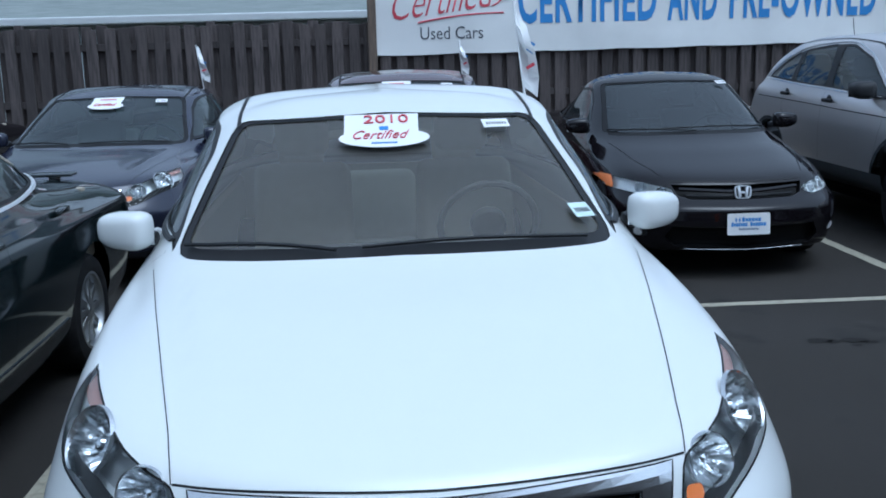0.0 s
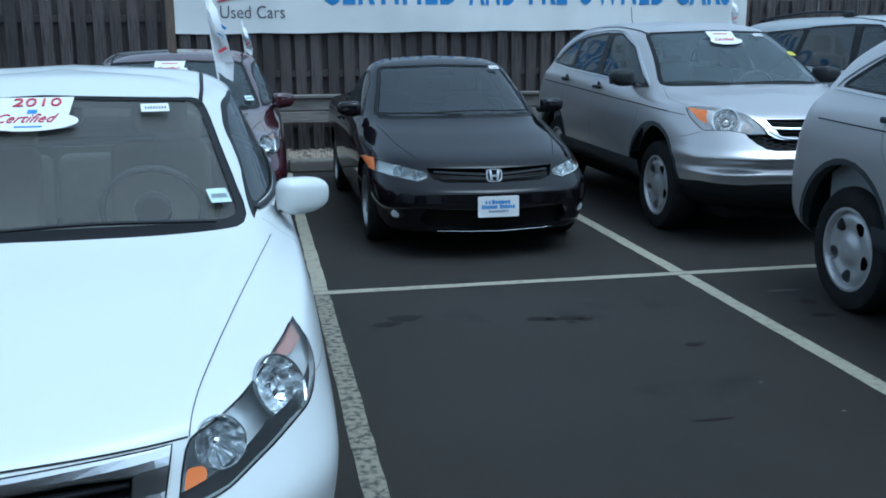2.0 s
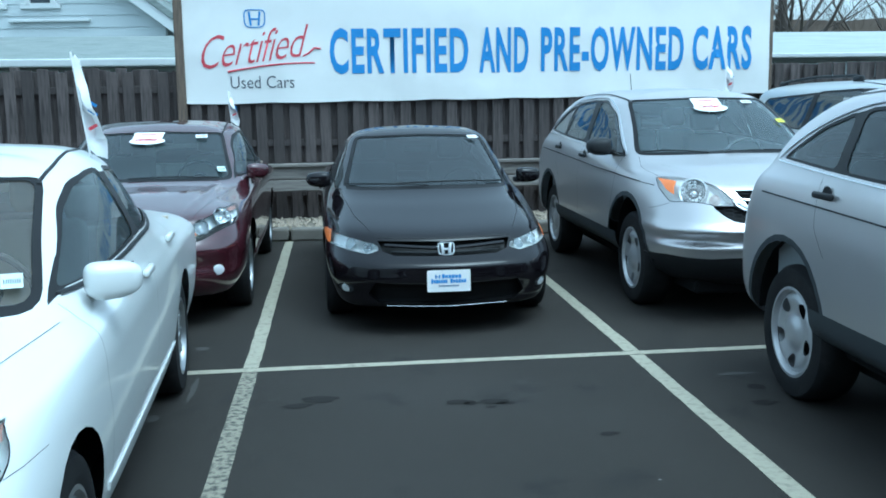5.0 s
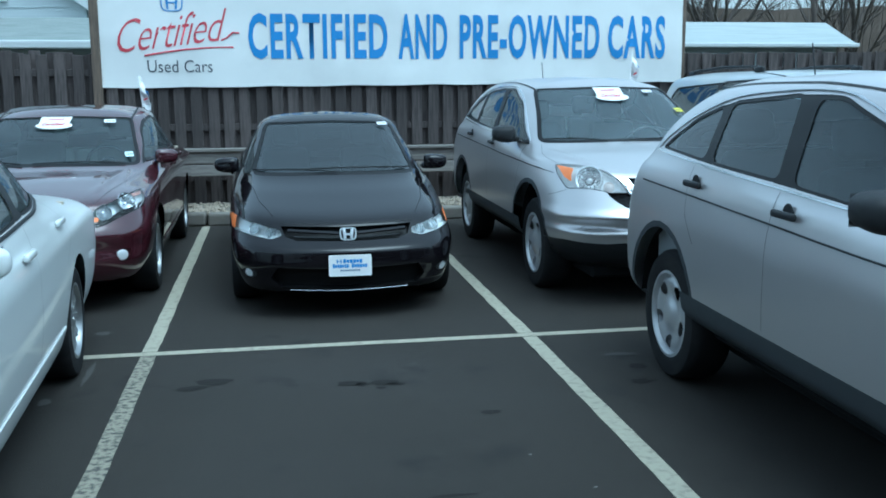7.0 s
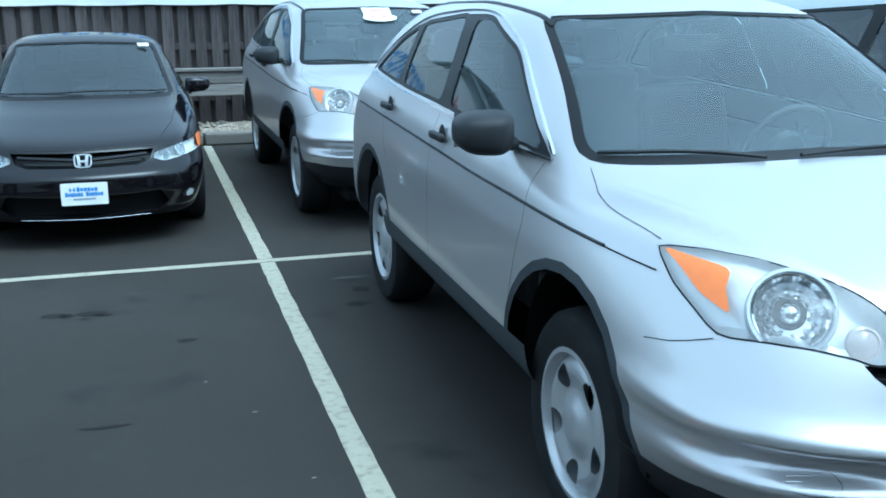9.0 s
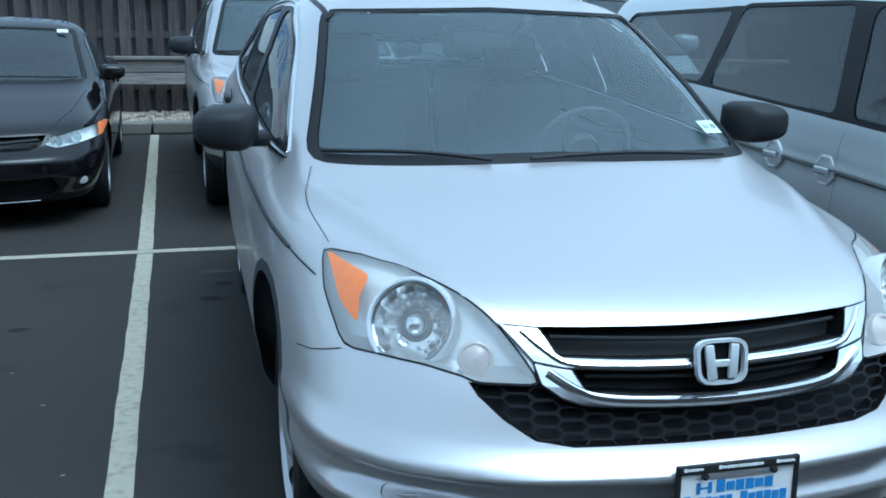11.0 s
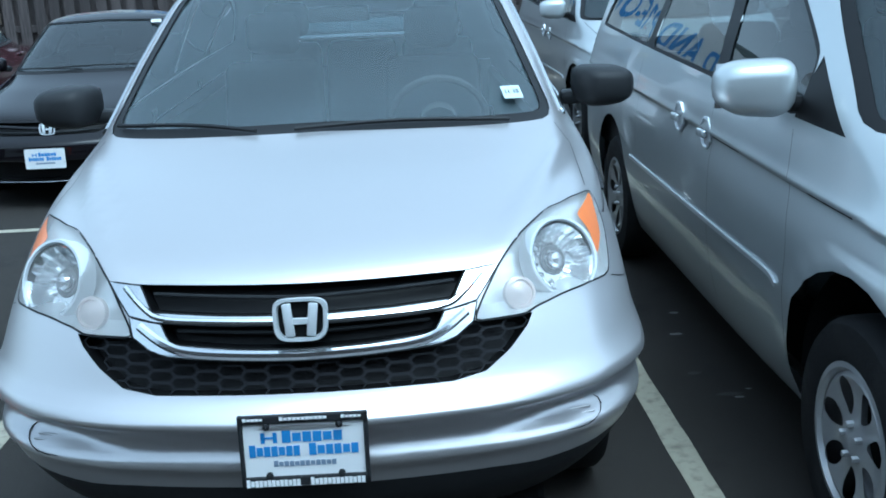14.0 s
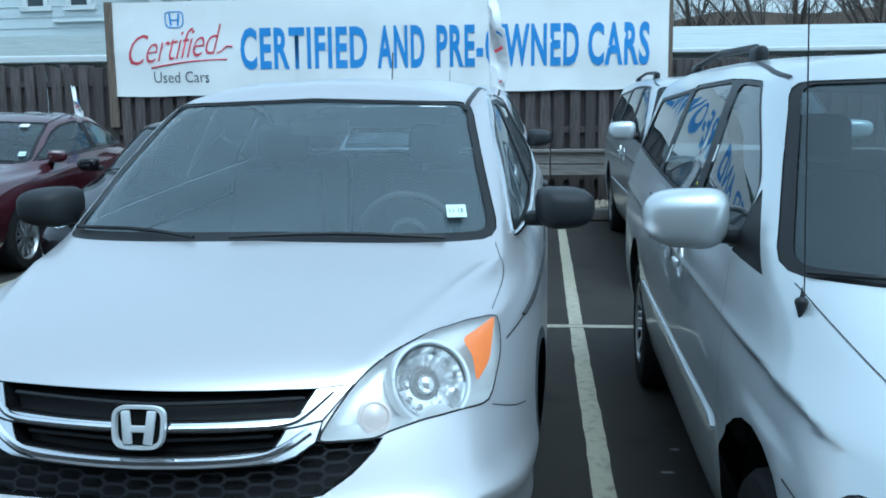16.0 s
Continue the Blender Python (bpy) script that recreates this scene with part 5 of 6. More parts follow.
navy_car.name = "dark_blue_sedan"
repaint(navy_car, WHITE, NAVY)
repaint(navy_car, GLASS, VEILED)
tagged(navy_car, "dark blue four-door sedan parked before the fence")
far_car = copy_thing(white_car, pose(-4.6, 7.6, 0))
far_car.name = "black_sedan"
repaint(far_car, WHITE, BLACK)
tagged(far_car, "black sedan at the end of the back row")
certified_sticker(white_car, sedan_skin, -.02, 1.315, .33, "2010")
certified_sticker(maroon_car, sedan_skin, -.05, 1.315, .31, "")
certified_sticker(navy_car, sedan_skin, -.05, 1.315, .31, "")
for c in (white_car, maroon_car, navy_car):
    paper(c, sedan_skin, .40, 1.322, .10, .065)
paper(white_car, sedan_skin, .61, 1.06, .068, .085, TEAL, "inspection_sticker")
paper(maroon_car, sedan_skin, .61, 1.06, .068, .085, TEAL, "inspection_sticker")

for c in (navy_car, maroon_car):
    p, n = sedan_skin.hit("side", 3.02, 1.22)
    flat_sheet("price_sheet", [(-.17, -.11), (.13, -.11), (.15, .10), (-.17, .10)], frame_at(p - n * .03, n), TEAL, c, "pale price sheet inside the window")

coupe, coupe_skin = build_car(COUPE, "black_coupe", "black two-door coupe with dealer plate parked before the fence", BLACK, pose(2.872, 7.03, 0))
dealer_plate(coupe, coupe_skin, .40, False)
paper(coupe, coupe_skin, .47, 1.288, .09, .06)

silver_suv, suv_skin = build_car(SUV, "silver_suv", "silver compact SUV with black mirrors and framed dealer plate", SILVER, pose(5.275, 1.55, 0, 0, 0, -1.2), "SUV")
back_suv = copy_thing(silver_suv, pose(5.28, 6.80, 0))
tagged(back_suv, "silver compact SUV parked before the fence, white windshield card")
dealer_plate(silver_suv, suv_skin, .642, True, .272, .145)
c, m = paper(silver_suv, suv_skin, .60, 1.235, .065, .07, TEAL, "inspection_sticker")
for o in list(c.children):
    bpy.data.objects.remove(o)
text_mesh("sticker_print", "11 15", .046, .022, INK, m @ Matrix.Translation((-.023, -.004, -.012)) @ Matrix.Rotation(radians(90), 4, 'X'), c, 0, .01, 1, .0005)
certified_sticker(back_suv, suv_skin, .02, 1.54, .30, "")
paper(back_suv, suv_skin, .38, 1.56, .09, .05)
paper(back_suv, suv_skin, .58, 1.40, .07, .06, YELLOW, "yellow_tag")

van, van_skin = build_car(VAN, "silver_minivan", "silver-blue minivan with painted mirrors and fender aerial", SILVER2, pose(7.60, 1.05, 0, 0, 0, -1.0), "minivan")
back_van = copy_thing(van, pose(8.02, 7.2, 0))
tagged(back_van, "silver minivan parked before the fence")
for v in (van, back_van):
    for side in (1, -1):
        rail = new("roof_rail")
        rail.parent = v
        top = [van_skin.hit("top", .56, y)[0].z for y in (2.75, 3.6, 4.5)]
        pts = [(.56 * side, 2.72, top[0] - .02), (.56 * side, 2.85, top[0] + .055), (.57 * side, 3.6, top[1] + .062), (.56 * side, 4.4, top[2] + .05), (.56 * side, 4.52, top[2] - .02)]
        part("rail_tube", tube(pts, .016, 8), TRIM, rail, smooth=True)
        for y, z in ((2.80, top[0] + .022), (4.44, top[2] + .02)):
            part("rail_foot", box((.055, .17, .075), (.56 * side, y, z), .025, 3), TRIM, rail, smooth=True)
for v in (silver_suv, back_suv):
    p, n = suv_skin.hit("top", 0, 3.82)
    aerial = new("aerial")
    aerial.parent = v
    part("aerial_base", lathe([(.03, -.01), (.022, .02), (.008, .035), (.001, .036)], Matrix.Translation(p), 14), TRIM, aerial, smooth=True)
    part("aerial_rod", tube([p, p + Vector((0, .06, .22))], .004, 6), TRIM, aerial)
p, n = van_skin.hit("top", -.822, .92)
aerial = new("aerial")
aerial.parent = van
part("aerial_base", lathe([(.004, -.034), (.017, .008), (.014, .016), (.004, .022), (.001, .045)], Matrix.Translation(p + n * .012), 16), TRIM, aerial, smooth=True)
part("aerial_rod", tube([p, p + Vector((-.02, .02, .82))], .0018, 6), TRIM, aerial)


# ---- the lot ----
FENCE_Y = 13.36
ASPHALT = mat("asphalt", (0.0315, 0.0278, 0.0238), 0.8, 0, 0, 0.3, 0.9, 0.9, 220, (0.042, 0.038, 0.035), 0.6)
nt = ASPHALT.node_tree
bsdf = nt.nodes["Principled BSDF"]
bsdf.inputs["Specular IOR Level"].default_value = 0.3
tc = nt.nodes.new("ShaderNodeTexCoord")
last = bsdf.inputs["Base Color"].links[0].from_socket
for scale, lo, hi, tone, amount in ((340.0, .60, .70, (.085, .08, .075), .55), (30.0, .62, .75, (.012, .012, .012), .5), (2.2, .60, .72, (.014, .0135, .013), .75), (6.5, .68, .74, (.06, .056, .052), .4)):
    n = nt.nodes.new("ShaderNodeTexNoise")
    n.inputs["Scale"].default_value = scale
    n.inputs["Detail"].default_value = 6
    nt.links.new(tc.outputs["Object"], n.inputs["Vector"])
    r = nt.nodes.new("ShaderNodeMapRange")
    r.inputs[1].default_value, r.inputs[2].default_value, r.inputs[4].default_value = lo, hi, amount
    nt.links.new(n.outputs[0], r.inputs[0])
    x = nt.nodes.new("ShaderNodeMix")
    x.data_type = 'RGBA'
    nt.links.new(r.outputs[0], x.inputs[0])
    nt.links.new(last, x.inputs[6])
    x.inputs[7].default_value = (*tone, 1)
    last = x.outputs[2]
nt.links.new(last, bsdf.inputs["Base Color"])
LINE = mat("worn_line_paint", (0.35, 0.325, 0.25), 0.75, 0, 0, 0.15, 34, 0.3, 200, (0.14, 0.13, 0.105), 0.7)
KERB = mat("concrete_kerb", (0.17, 0.155, 0.135), 0.85, 0, 0, 0.2, 8, 0.5, 90, (0.12, 0.11, 0.09), 0.6)
EARTH = mat("gravel_earth", (0.16, 0.14, 0.11), 0.95, 0, 0, 0.3, 10, 0.6, 60)
STONE = mat("gravel_stone", (0.33, 0.28, 0.22), 0.9, 0, 0, 0.3, 30, 0.3, 90)
GRASS = mat("winter_grass", (0.10, 0.10, 0.05), 0.95, 0, 0, 0.3, 3, 0.5, 60)
BOARD = stripes(mat("weathered_board", (0.085, 0.070, 0.066), 0.85, 0, 0, 0.25, 5, 0.4, 120, None, 0, 0.35), (14, 14, 1.2), 3.0, (0.03, 0.025, 0.025), 0.8)
PLANK = stripes(mat("grey_plank", (0.23, 0.21, 0.19), 0.85, 0, 0, 0.2, 5, 0.4, 120, None, 0, 0.2), (1.0, 14, 14), 3.0, (0.09, 0.08, 0.075), 0.7)
POST = stripes(mat("brown_post", (0.16, 0.12, 0.09), 0.85, 0, 0, 0.2, 5, 0.4, 120), (14, 14, 1.2), 3.0, (0.06, 0.05, 0.04), 0.7)
VINYL = mat("banner_vinyl", (0.80, 0.80, 0.78), 0.5, 0, 0.1, 0.03, 2, 0.0, 80, (0.62, 0.62, 0.60), 0.4)
SIDING = mat("pale_siding", (0.48, 0.52, 0.53), 0.6, 0, 0, 0.05, 2, 0.1, 90)
ROOF = stripes(mat("grey_shingles", (0.23, 0.255, 0.245), 0.9, 0, 0, 0.2, 20, 0.5, 60), (1.5, 12, 12), 1.6, (0.13, 0.15, 0.145), 0.7)
PALE_ROOF = stripes(mat("pale_metal_roof", (0.36, 0.39, 0.39), 0.6, 0, 0, 0.08, 6, 0.2, 60), (1.0, 16, 16), 1.4, (0.27, 0.30, 0.30), 0.7)
GUTTER = mat("white_gutter", (0.58, 0.60, 0.60), 0.5, 0, 0, 0.05, 3)
PANE = mat("house_window_pane", (0.06, 0.07, 0.08), 0.08, 0, 0.5, 0.2, 3)
BARK = mat("bark", (0.075, 0.062, 0.055), 0.95, 0, 0, 0.3, 6, 0.5, 40)
BRUSH = mat("brush_twigs", (0.085, 0.066, 0.052), 0.95, 0, 0, 0.4, 0.6)

bm = bmesh.new()
bmesh.ops.create_grid(bm, x_segments=40, y_segments=40, size=250)
for v in bm.verts:
    v.co.z = -.03
part("ground", bm, GRASS)
tagged(bpy.data.objects["ground"], "dull winter ground beyond the fence", "ground", kind="structure")
bm = bmesh.new()
vs = [bm.verts.new(c) for c in ((-40, -40, 0), (45, -40, 0), (45, 12.02, 0), (-40, 12.02, 0))]
bm.faces.new(vs)
tagged(part("asphalt", bm, ASPHALT), "dark worn asphalt of the parking lot with stains", "asphalt", kind="structure")

# painted bay lines
def line_mesh(x0, y0, x1, y1, w, name="painted_line"):
    d = Vector((x1 - x0, y1 - y0, 0))
    n = Vector((-d.y, d.x, 0)).normalized() * w / 2
    k = max(2, int(d.length / .12))
    bm = bmesh.new()
    prev = None
    for i in range(k + 1):
        p = Vector((x0, y0, .004)) + d * i / k
        a = p + n * (1 + random.uniform(-.10, .06))
        b = p - n * (1 + random.uniform(-.10, .06))
        cur = [bm.verts.new(a), bm.verts.new(b)]
        if prev:
            bm.faces.new((prev[0], prev[1], cur[1], cur[0]))
        prev = cur
    ob = part(name, bm, LINE)
    return tagged(ob, "worn off-white painted bay line on asphalt", "road marking", "bay lines", "structure")


WORN = mat("very_worn_line_paint", (0.25, 0.23, 0.175), 0.8, 0, 0, 0.35, 48, 0.3, 200, (0.05, 0.047, 0.042), 1.0)
for nd in WORN.node_tree.nodes:
    if nd.type == 'VALTORGB':
        nd.color_ramp.elements[0].position, nd.color_ramp.elements[1].position = .45, .64
for x, near, far in ((-6.0, 0, .01), (-3.5, 0, .01), (-.95, -.01, .02), (1.560, -.04, .035), (3.988, -.075, .04), (6.487, -.043, .075), (8.97, -.11, .07), (11.4, -.11, .07)):
    y0 = 1.65 if x > 5 else .9
    ob = line_mesh(x + near, y0, x, 6.355, .098)
    if near == -.04:
        ob.data.materials[0] = WORN
    line_mesh(x, 6.455, x + far, 11.98, .098)
line_mesh(-9, 6.405, 14, 6.41, .085)

# stains and scuffs on the asphalt
OIL = mat("oil_stain", (0.017, 0.0155, 0.014), 0.85, 0, 0, 0.2, 8, 0.4, 160)
DUST = mat("pale_scuff", (0.055, 0.052, 0.047), 0.9, 0, 0, 0.3, 18, 0.4, 160)
GRIT = mat("pale_grit", (0.22, 0.21, 0.20), 0.9, 0, 0, 0.3, 30)
OIL.node_tree.nodes["Principled BSDF"].inputs["Specular IOR Level"].default_value = 0.2


def stain(x, y, w, d, material, name, label):
    bm = bmesh.new()
    n = 22
    k = random.uniform(0, 90)
    vs = [bm.verts.new((x + w * math.cos(a) * (1 + .8 * noise.noise((math.cos(a) * 2.6, math.sin(a) * 2.6, k))), y + d * math.sin(a) * (1 + .45 * noise.noise((math.cos(a) * 1.6, math.sin(a) * 1.6, k + 9))), .0025)) for a in [2 * math.pi * i / n for i in range(n)]]
    bm.faces.new(vs)
    return tagged(part(name, bm, material), label, "stain", "stains on the asphalt", "structure")


for x, y, w, d in ((2.74, 5.57, .065, .045), (2.80, 5.54, .04, .03), (2.93, 5.55, .08, .05), (2.99, 5.51, .05, .03), (2.90, 5.46, .03, .02), (1.98, 5.74, .11, .06), (1.86, 5.64, .08, .04), (3.40, 4.95, .05, .03), (4.44, 5.58, .05, .05), (4.36, 5.30, .06, .04), (3.03, 3.98, .10, .012)):
    stain(x, y, w, d, OIL, "oil_stain", "dark oil stain on the asphalt")
for x, y, w, d in ((1.20, 7.0, .05, .05), (1.26, 6.05, .018, .22), (1.12, 5.55, .03, .06), (4.42, 5.85, .10, .03), (6.78, 3.08, .05, .02), (6.70, 3.30, .03, .015)):
    stain(x, y, w, d, DUST, "pale_scuff", "faint pale scuff on the asphalt")
for x, y, w, d in ((6.72, 2.11, .016, .008), (6.69, 2.18, .012, .006), (6.75, 3.75, .03, .012), (6.82, 4.03, .02, .012), (6.80, 3.05, .022, .008), (6.86, 3.12, .012, .006), (3.62, 3.95, .010, .006), (3.45, 4.35, .008, .006), (3.75, 3.3, .010, .006)):
    stain(x, y, w, d, GRIT, "pale_grit", "small pale crumbs on the asphalt")

# plain unseen wall closing the lot to the south, added to cut low skylight
BRICK = mat("dull_brick_wall", (0.10, 0.085, 0.075), 0.9, 0, 0, 0.2, 3, 0.3, 60)
bm = box((70, .4, 8.0), (4, -10, 4.0), .02, 1)
tagged(part("wall_south", bm, BRICK), "plain dull brick wall, unseen, added to block low sky light", "wall", kind="structure")

# kerb in lengths, gravel strip, rail
bm0 = box((2.38, .20, .15), (0, 0, .075), .025, 2)
kerb_thing = thing("kerb", "low weathered concrete kerb before the gravel strip", "kerb", kind="structure")
first = part("kerb_stone", bm0, KERB, kerb_thing)
for i in range(16):
    o = first if i == 0 else first.copy()
    if i:
        scene.collection.objects.link(o)
    o.location = (-14 + i * 2.4, 12.12 + random.uniform(-.01, .01), random.uniform(-.01, .01))
bm = bmesh.new()
nx, ny = 240, 10
grid = [[bm.verts.new((-15 + 40 * i / nx, 12.2 + 2.6 * j / ny, .10 + random.uniform(-.015, .03))) for j in range(ny + 1)] for i in range(nx + 1)]
for i in range(nx):
    for j in range(ny):
        bm.faces.new((grid[i][j], grid[i + 1][j], grid[i + 1][j + 1], grid[i][j + 1]))
tagged(part("gravel_strip", bm, EARTH), "strip of gravel and dead leaves under the fence", "gravel", kind="structure")
verts, faces = [], []
for k in range(5200):
    c = Vector((random.uniform(-6, 12), random.uniform(12.24, 13.3), .125))
    r = random.uniform(.012, .04)
    b = len(verts)
    for d in ((1, 0, 0), (-1, 0, 0), (0, 1, 0), (0, -1, 0), (0, 0, .7), (0, 0, -.7)):
        verts.append(c + Vector(d) * r * random.uniform(.6, 1.2))
    faces += [[b + q for q in t] for t in ((0, 2, 4), (2, 1, 4), (1, 3, 4), (3, 0, 4), (2, 0, 5), (1, 2, 5), (3, 1, 5), (0, 3, 5))]
tagged(make("gravel", verts, faces, STONE, smooth=False), "loose pale gravel stones and leaf litter", "gravel", kind="stuff")

rail = thing("barrier_rail", "weathered grey timber barrier rail before the fence", "barrier", group="")
for i in range(9):
    x = -9.5 + i * 2.9
    r0 = part("rail_plank", box((2.88, .05, .15), (x, 12.98, .735), .008, 1), PLANK, rail)
    part("rail_plank", box((2.88, .05, .14), (x, 12.98, .575), .008, 1), PLANK, rail)
    part("cap_plank", box((2.88, .16, .04), (x, 12.99, .832), .006, 1), PLANK, rail)
    part("rail_post", box((.12, .12, .80), (x + 1.3, 13.08, .42), .01, 1), PLANK, rail)

# board-on-board fence
fence = thing("fence", "tall dark weathered board-on-board wooden fence", "fence", kind="structure")
board_meshes = []
for k in range(4):
    bm = box((.138, .022, 1.94 + random.uniform(-.02, .02)), (0, 0, 1.09), .004, 1)
    for v in bm.verts:
        if v.co.z > 1.5 and abs(v.co.x) > .05:
            v.co.z -= .02 * random.random()
    me_ob = part("board", bm, BOARD, fence)
    board_meshes.append(me_ob.data)
    bpy.data.objects.remove(me_ob)
x = -9.0
i = 0
while x < 17.0:
    for dy, dx in ((0, 0), (.07, .105)):
        o = new("board", random.choice(board_meshes))
        o.parent = fence
        o.location = (x + dx + random.uniform(-.006, .006), FENCE_Y + dy + random.uniform(-.004, .004), random.uniform(-.02, .02))
        o.rotation_euler = (radians(random.uniform(-.4, .4)), radians(random.uniform(-.5, .5)), radians(random.uniform(-2, 2)))
    x += .205
    i += 1
for z in (.45, 1.1, 1.8):
    part("fence_rail", box((27, .045, .09), (4, FENCE_Y + .036, z), .005, 1), BOARD, fence)
for k in range(12):
    part("fence_post", box((.10, .10, 2.1), (-9 + k * 2.4, FENCE_Y + .15, 1.05), .006, 1), BOARD, fence)

# banner on the fence
BX0, BX1, BZ0, BZ1 = .32, 8.03, 1.615, 2.91
banner = thing("banner", "long white vinyl banner with blue and red lettering on the fence", "banner")
nx, nz = 120, 16
bm = bmesh.new()
def by(u, w):
    return FENCE_Y - .045 + .010 * math.sin(u * 23 + w * 3) * (1 - w) ** 2 + .008 * math.sin(u * 61) * (1 - w) ** 3 + .005 * math.sin(w * 9 + u * 8) + .006 * noise.noise((u * 34, w * 7, 3))
grid = [[bm.verts.new((BX0 + (BX1 - BX0) * i / nx, by(i / nx, j / nz), BZ0 + .04 * (i / nx) + (BZ1 - BZ0 + .01 * (i / nx)) * j / nz - (.012 * abs(math.sin(i / nx * 23)) if j == 0 else 0))) for j in range(nz + 1)] for i in range(nx + 1)]
for i in range(nx):
    for j in range(nz):
        bm.faces.new((grid[i][j], grid[i + 1][j], grid[i + 1][j + 1], grid[i][j + 1]))
r = bmesh.ops.extrude_face_region(bm, geom=bm.faces[:])
bmesh.ops.translate(bm, vec=(0, .004, 0), verts=[v for v in r["geom"] if isinstance(v, bmesh.types.BMVert)])
part("banner_sheet", bm, VINYL, banner, smooth=True)
up = Matrix.Rotation(radians(90), 4, 'X')
ty = FENCE_Y - .052


def lay_on_banner(ob):
    """Press flat print onto the waves of the sheet."""
    inv = ob.matrix_basis.inverted()
    for v in ob.data.vertices:
        p = ob.matrix_basis @ v.co
        p.y = by((p.x - BX0) / (BX1 - BX0), (p.z - BZ0) / (BZ1 - BZ0)) - .007
        v.co = inv @ p
    return ob


for word, at, wide in (("CERTIFIED", .0, .318), ("AND", .343, .116), ("PRE-OWNED", .4885, .344), ("CARS", .854, .146)):
    lay_on_banner(text_mesh("banner_word", word, 5.64 * wide, .58, BLUE, pose(2.14 + 5.64 * at, ty, 1.965) @ up, banner, 0, .030, 1.12, .0))
lay_on_banner(text_mesh("banner_script", "Certified", 1.40, .40, RED, pose(.54, ty, 2.04) @ Matrix.Rotation(radians(-7), 4, 'Y') @ up, banner, .6, -.012, .92, .0))
lay_on_banner(text_mesh("banner_small", "Used Cars", .80, .155, INK, pose(.88, ty, 1.80) @ up, banner, 0, -.005, 1, .0))
sw = [Vector((.85 + 1.1 * t, ty, 2.01 + .10 * t + .03 * math.sin(t * 3))) for t in [k / 8 for k in range(9)]]
part("script_flourish", tube(sw, .011, 6), RED, banner)
part("script_tail", tube([(1.80, ty, 2.20), (1.87, ty, 2.23), (1.95, ty, 2.30), (2.03, ty, 2.29)], .011, 6), RED, banner)
bm = emblem_bm(pose(1.21, ty + .006, 2.67) @ Matrix.Diagonal((1, .3, 1, 1)), .27, .23, bmesh.new(), .55)
part("banner_logo", bm, BLUE, banner, "blue ring with a plain upright shape")
part("banner_post", box((.11, .09, 1.75), (.265, FENCE_Y - .03, 2.05), .008, 1), POST, banner)
part("banner_batten", box((7.8, .03, .05), (4.2, FENCE_Y + .03, 2.86), .004, 1), POST, banner)
part("banner_batten", box((.06, .05, 1.3), (8.06, FENCE_Y + .0, 2.25), .004, 1), POST, banner)


# flags clipped to car windows
def window_flag(x, y, z, h, turn, lean):
    fl = thing("window_flag", "white printed dealer flag clipped to a car window", "flag", pose(x, y, z, 0, 0, turn), "window flags")
    top = Vector((lean, 0, h))
    part("flag_pole", tube([(0, 0, 0), top], .005, 6), PAPER, fl)
    bm = bmesh.new()
    prev = None
    for k in range(13):
        t = k / 12
        p = Vector((lean, 0, h)) * (1 - t * .72)
        w = .010 + .078 * min(1, t * 1.15) ** .8 * (1 - .25 * max(0, t - .8) * 5)
        cur = [bm.verts.new(p), bm.verts.new(p + Vector((w * (.5 + .12 * math.sin(t * 13)), .04 * math.sin(t * 11), -.03))), bm.verts.new(p + Vector((w, .04 * math.sin(t * 7 + 1), -.03 * t - .01 + .012 * math.sin(t * 23))))]
        if prev:
            for i in range(2):
                bm.faces.new((prev[i], prev[i + 1], cur[i + 1], cur[i]))
        prev = cur
    r = bmesh.ops.extrude_face_region(bm, geom=bm.faces[:])
    bmesh.ops.translate(bm, vec=(0, .002, 0), verts=[v for v in r["geom"] if isinstance(v, bmesh.types.BMVert)])
    part("flag_cloth", bm, PAPER, fl, smooth=True)
    bm = bmesh.new()
    box((.05, .003, .012), (lean * .6 + .05, -.02, h * .62), 0, 1, Matrix.Rotation(.6, 4, 'Y'), bm)
    box((.045, .003, .012), (lean * .55 + .05, -.02, h * .55), 0, 1, Matrix.Rotation(.6, 4, 'Y'), bm)
    part("flag_print", bm, BLUE, fl)
    part("flag_mark", box((.04, .003, .014), (lean * .45 + .04, -.02, h * .44), 0, 1, Matrix.Rotation(-.5, 4, 'Y')), RED, fl)
    return fl


window_flag(1.05, 4.95, 1.28, .58, 0, -.07)
window_flag(1.17, 10.2, 1.33, .42, 0, -.04)
window_flag(-1.32, 10.1, 1.33, .42, 0, -.05)
window_flag(5.98, 4.15, 1.55, .62, 0, -.02)
window_flag(5.83, 9.5, 1.55, .42, 0, .02)

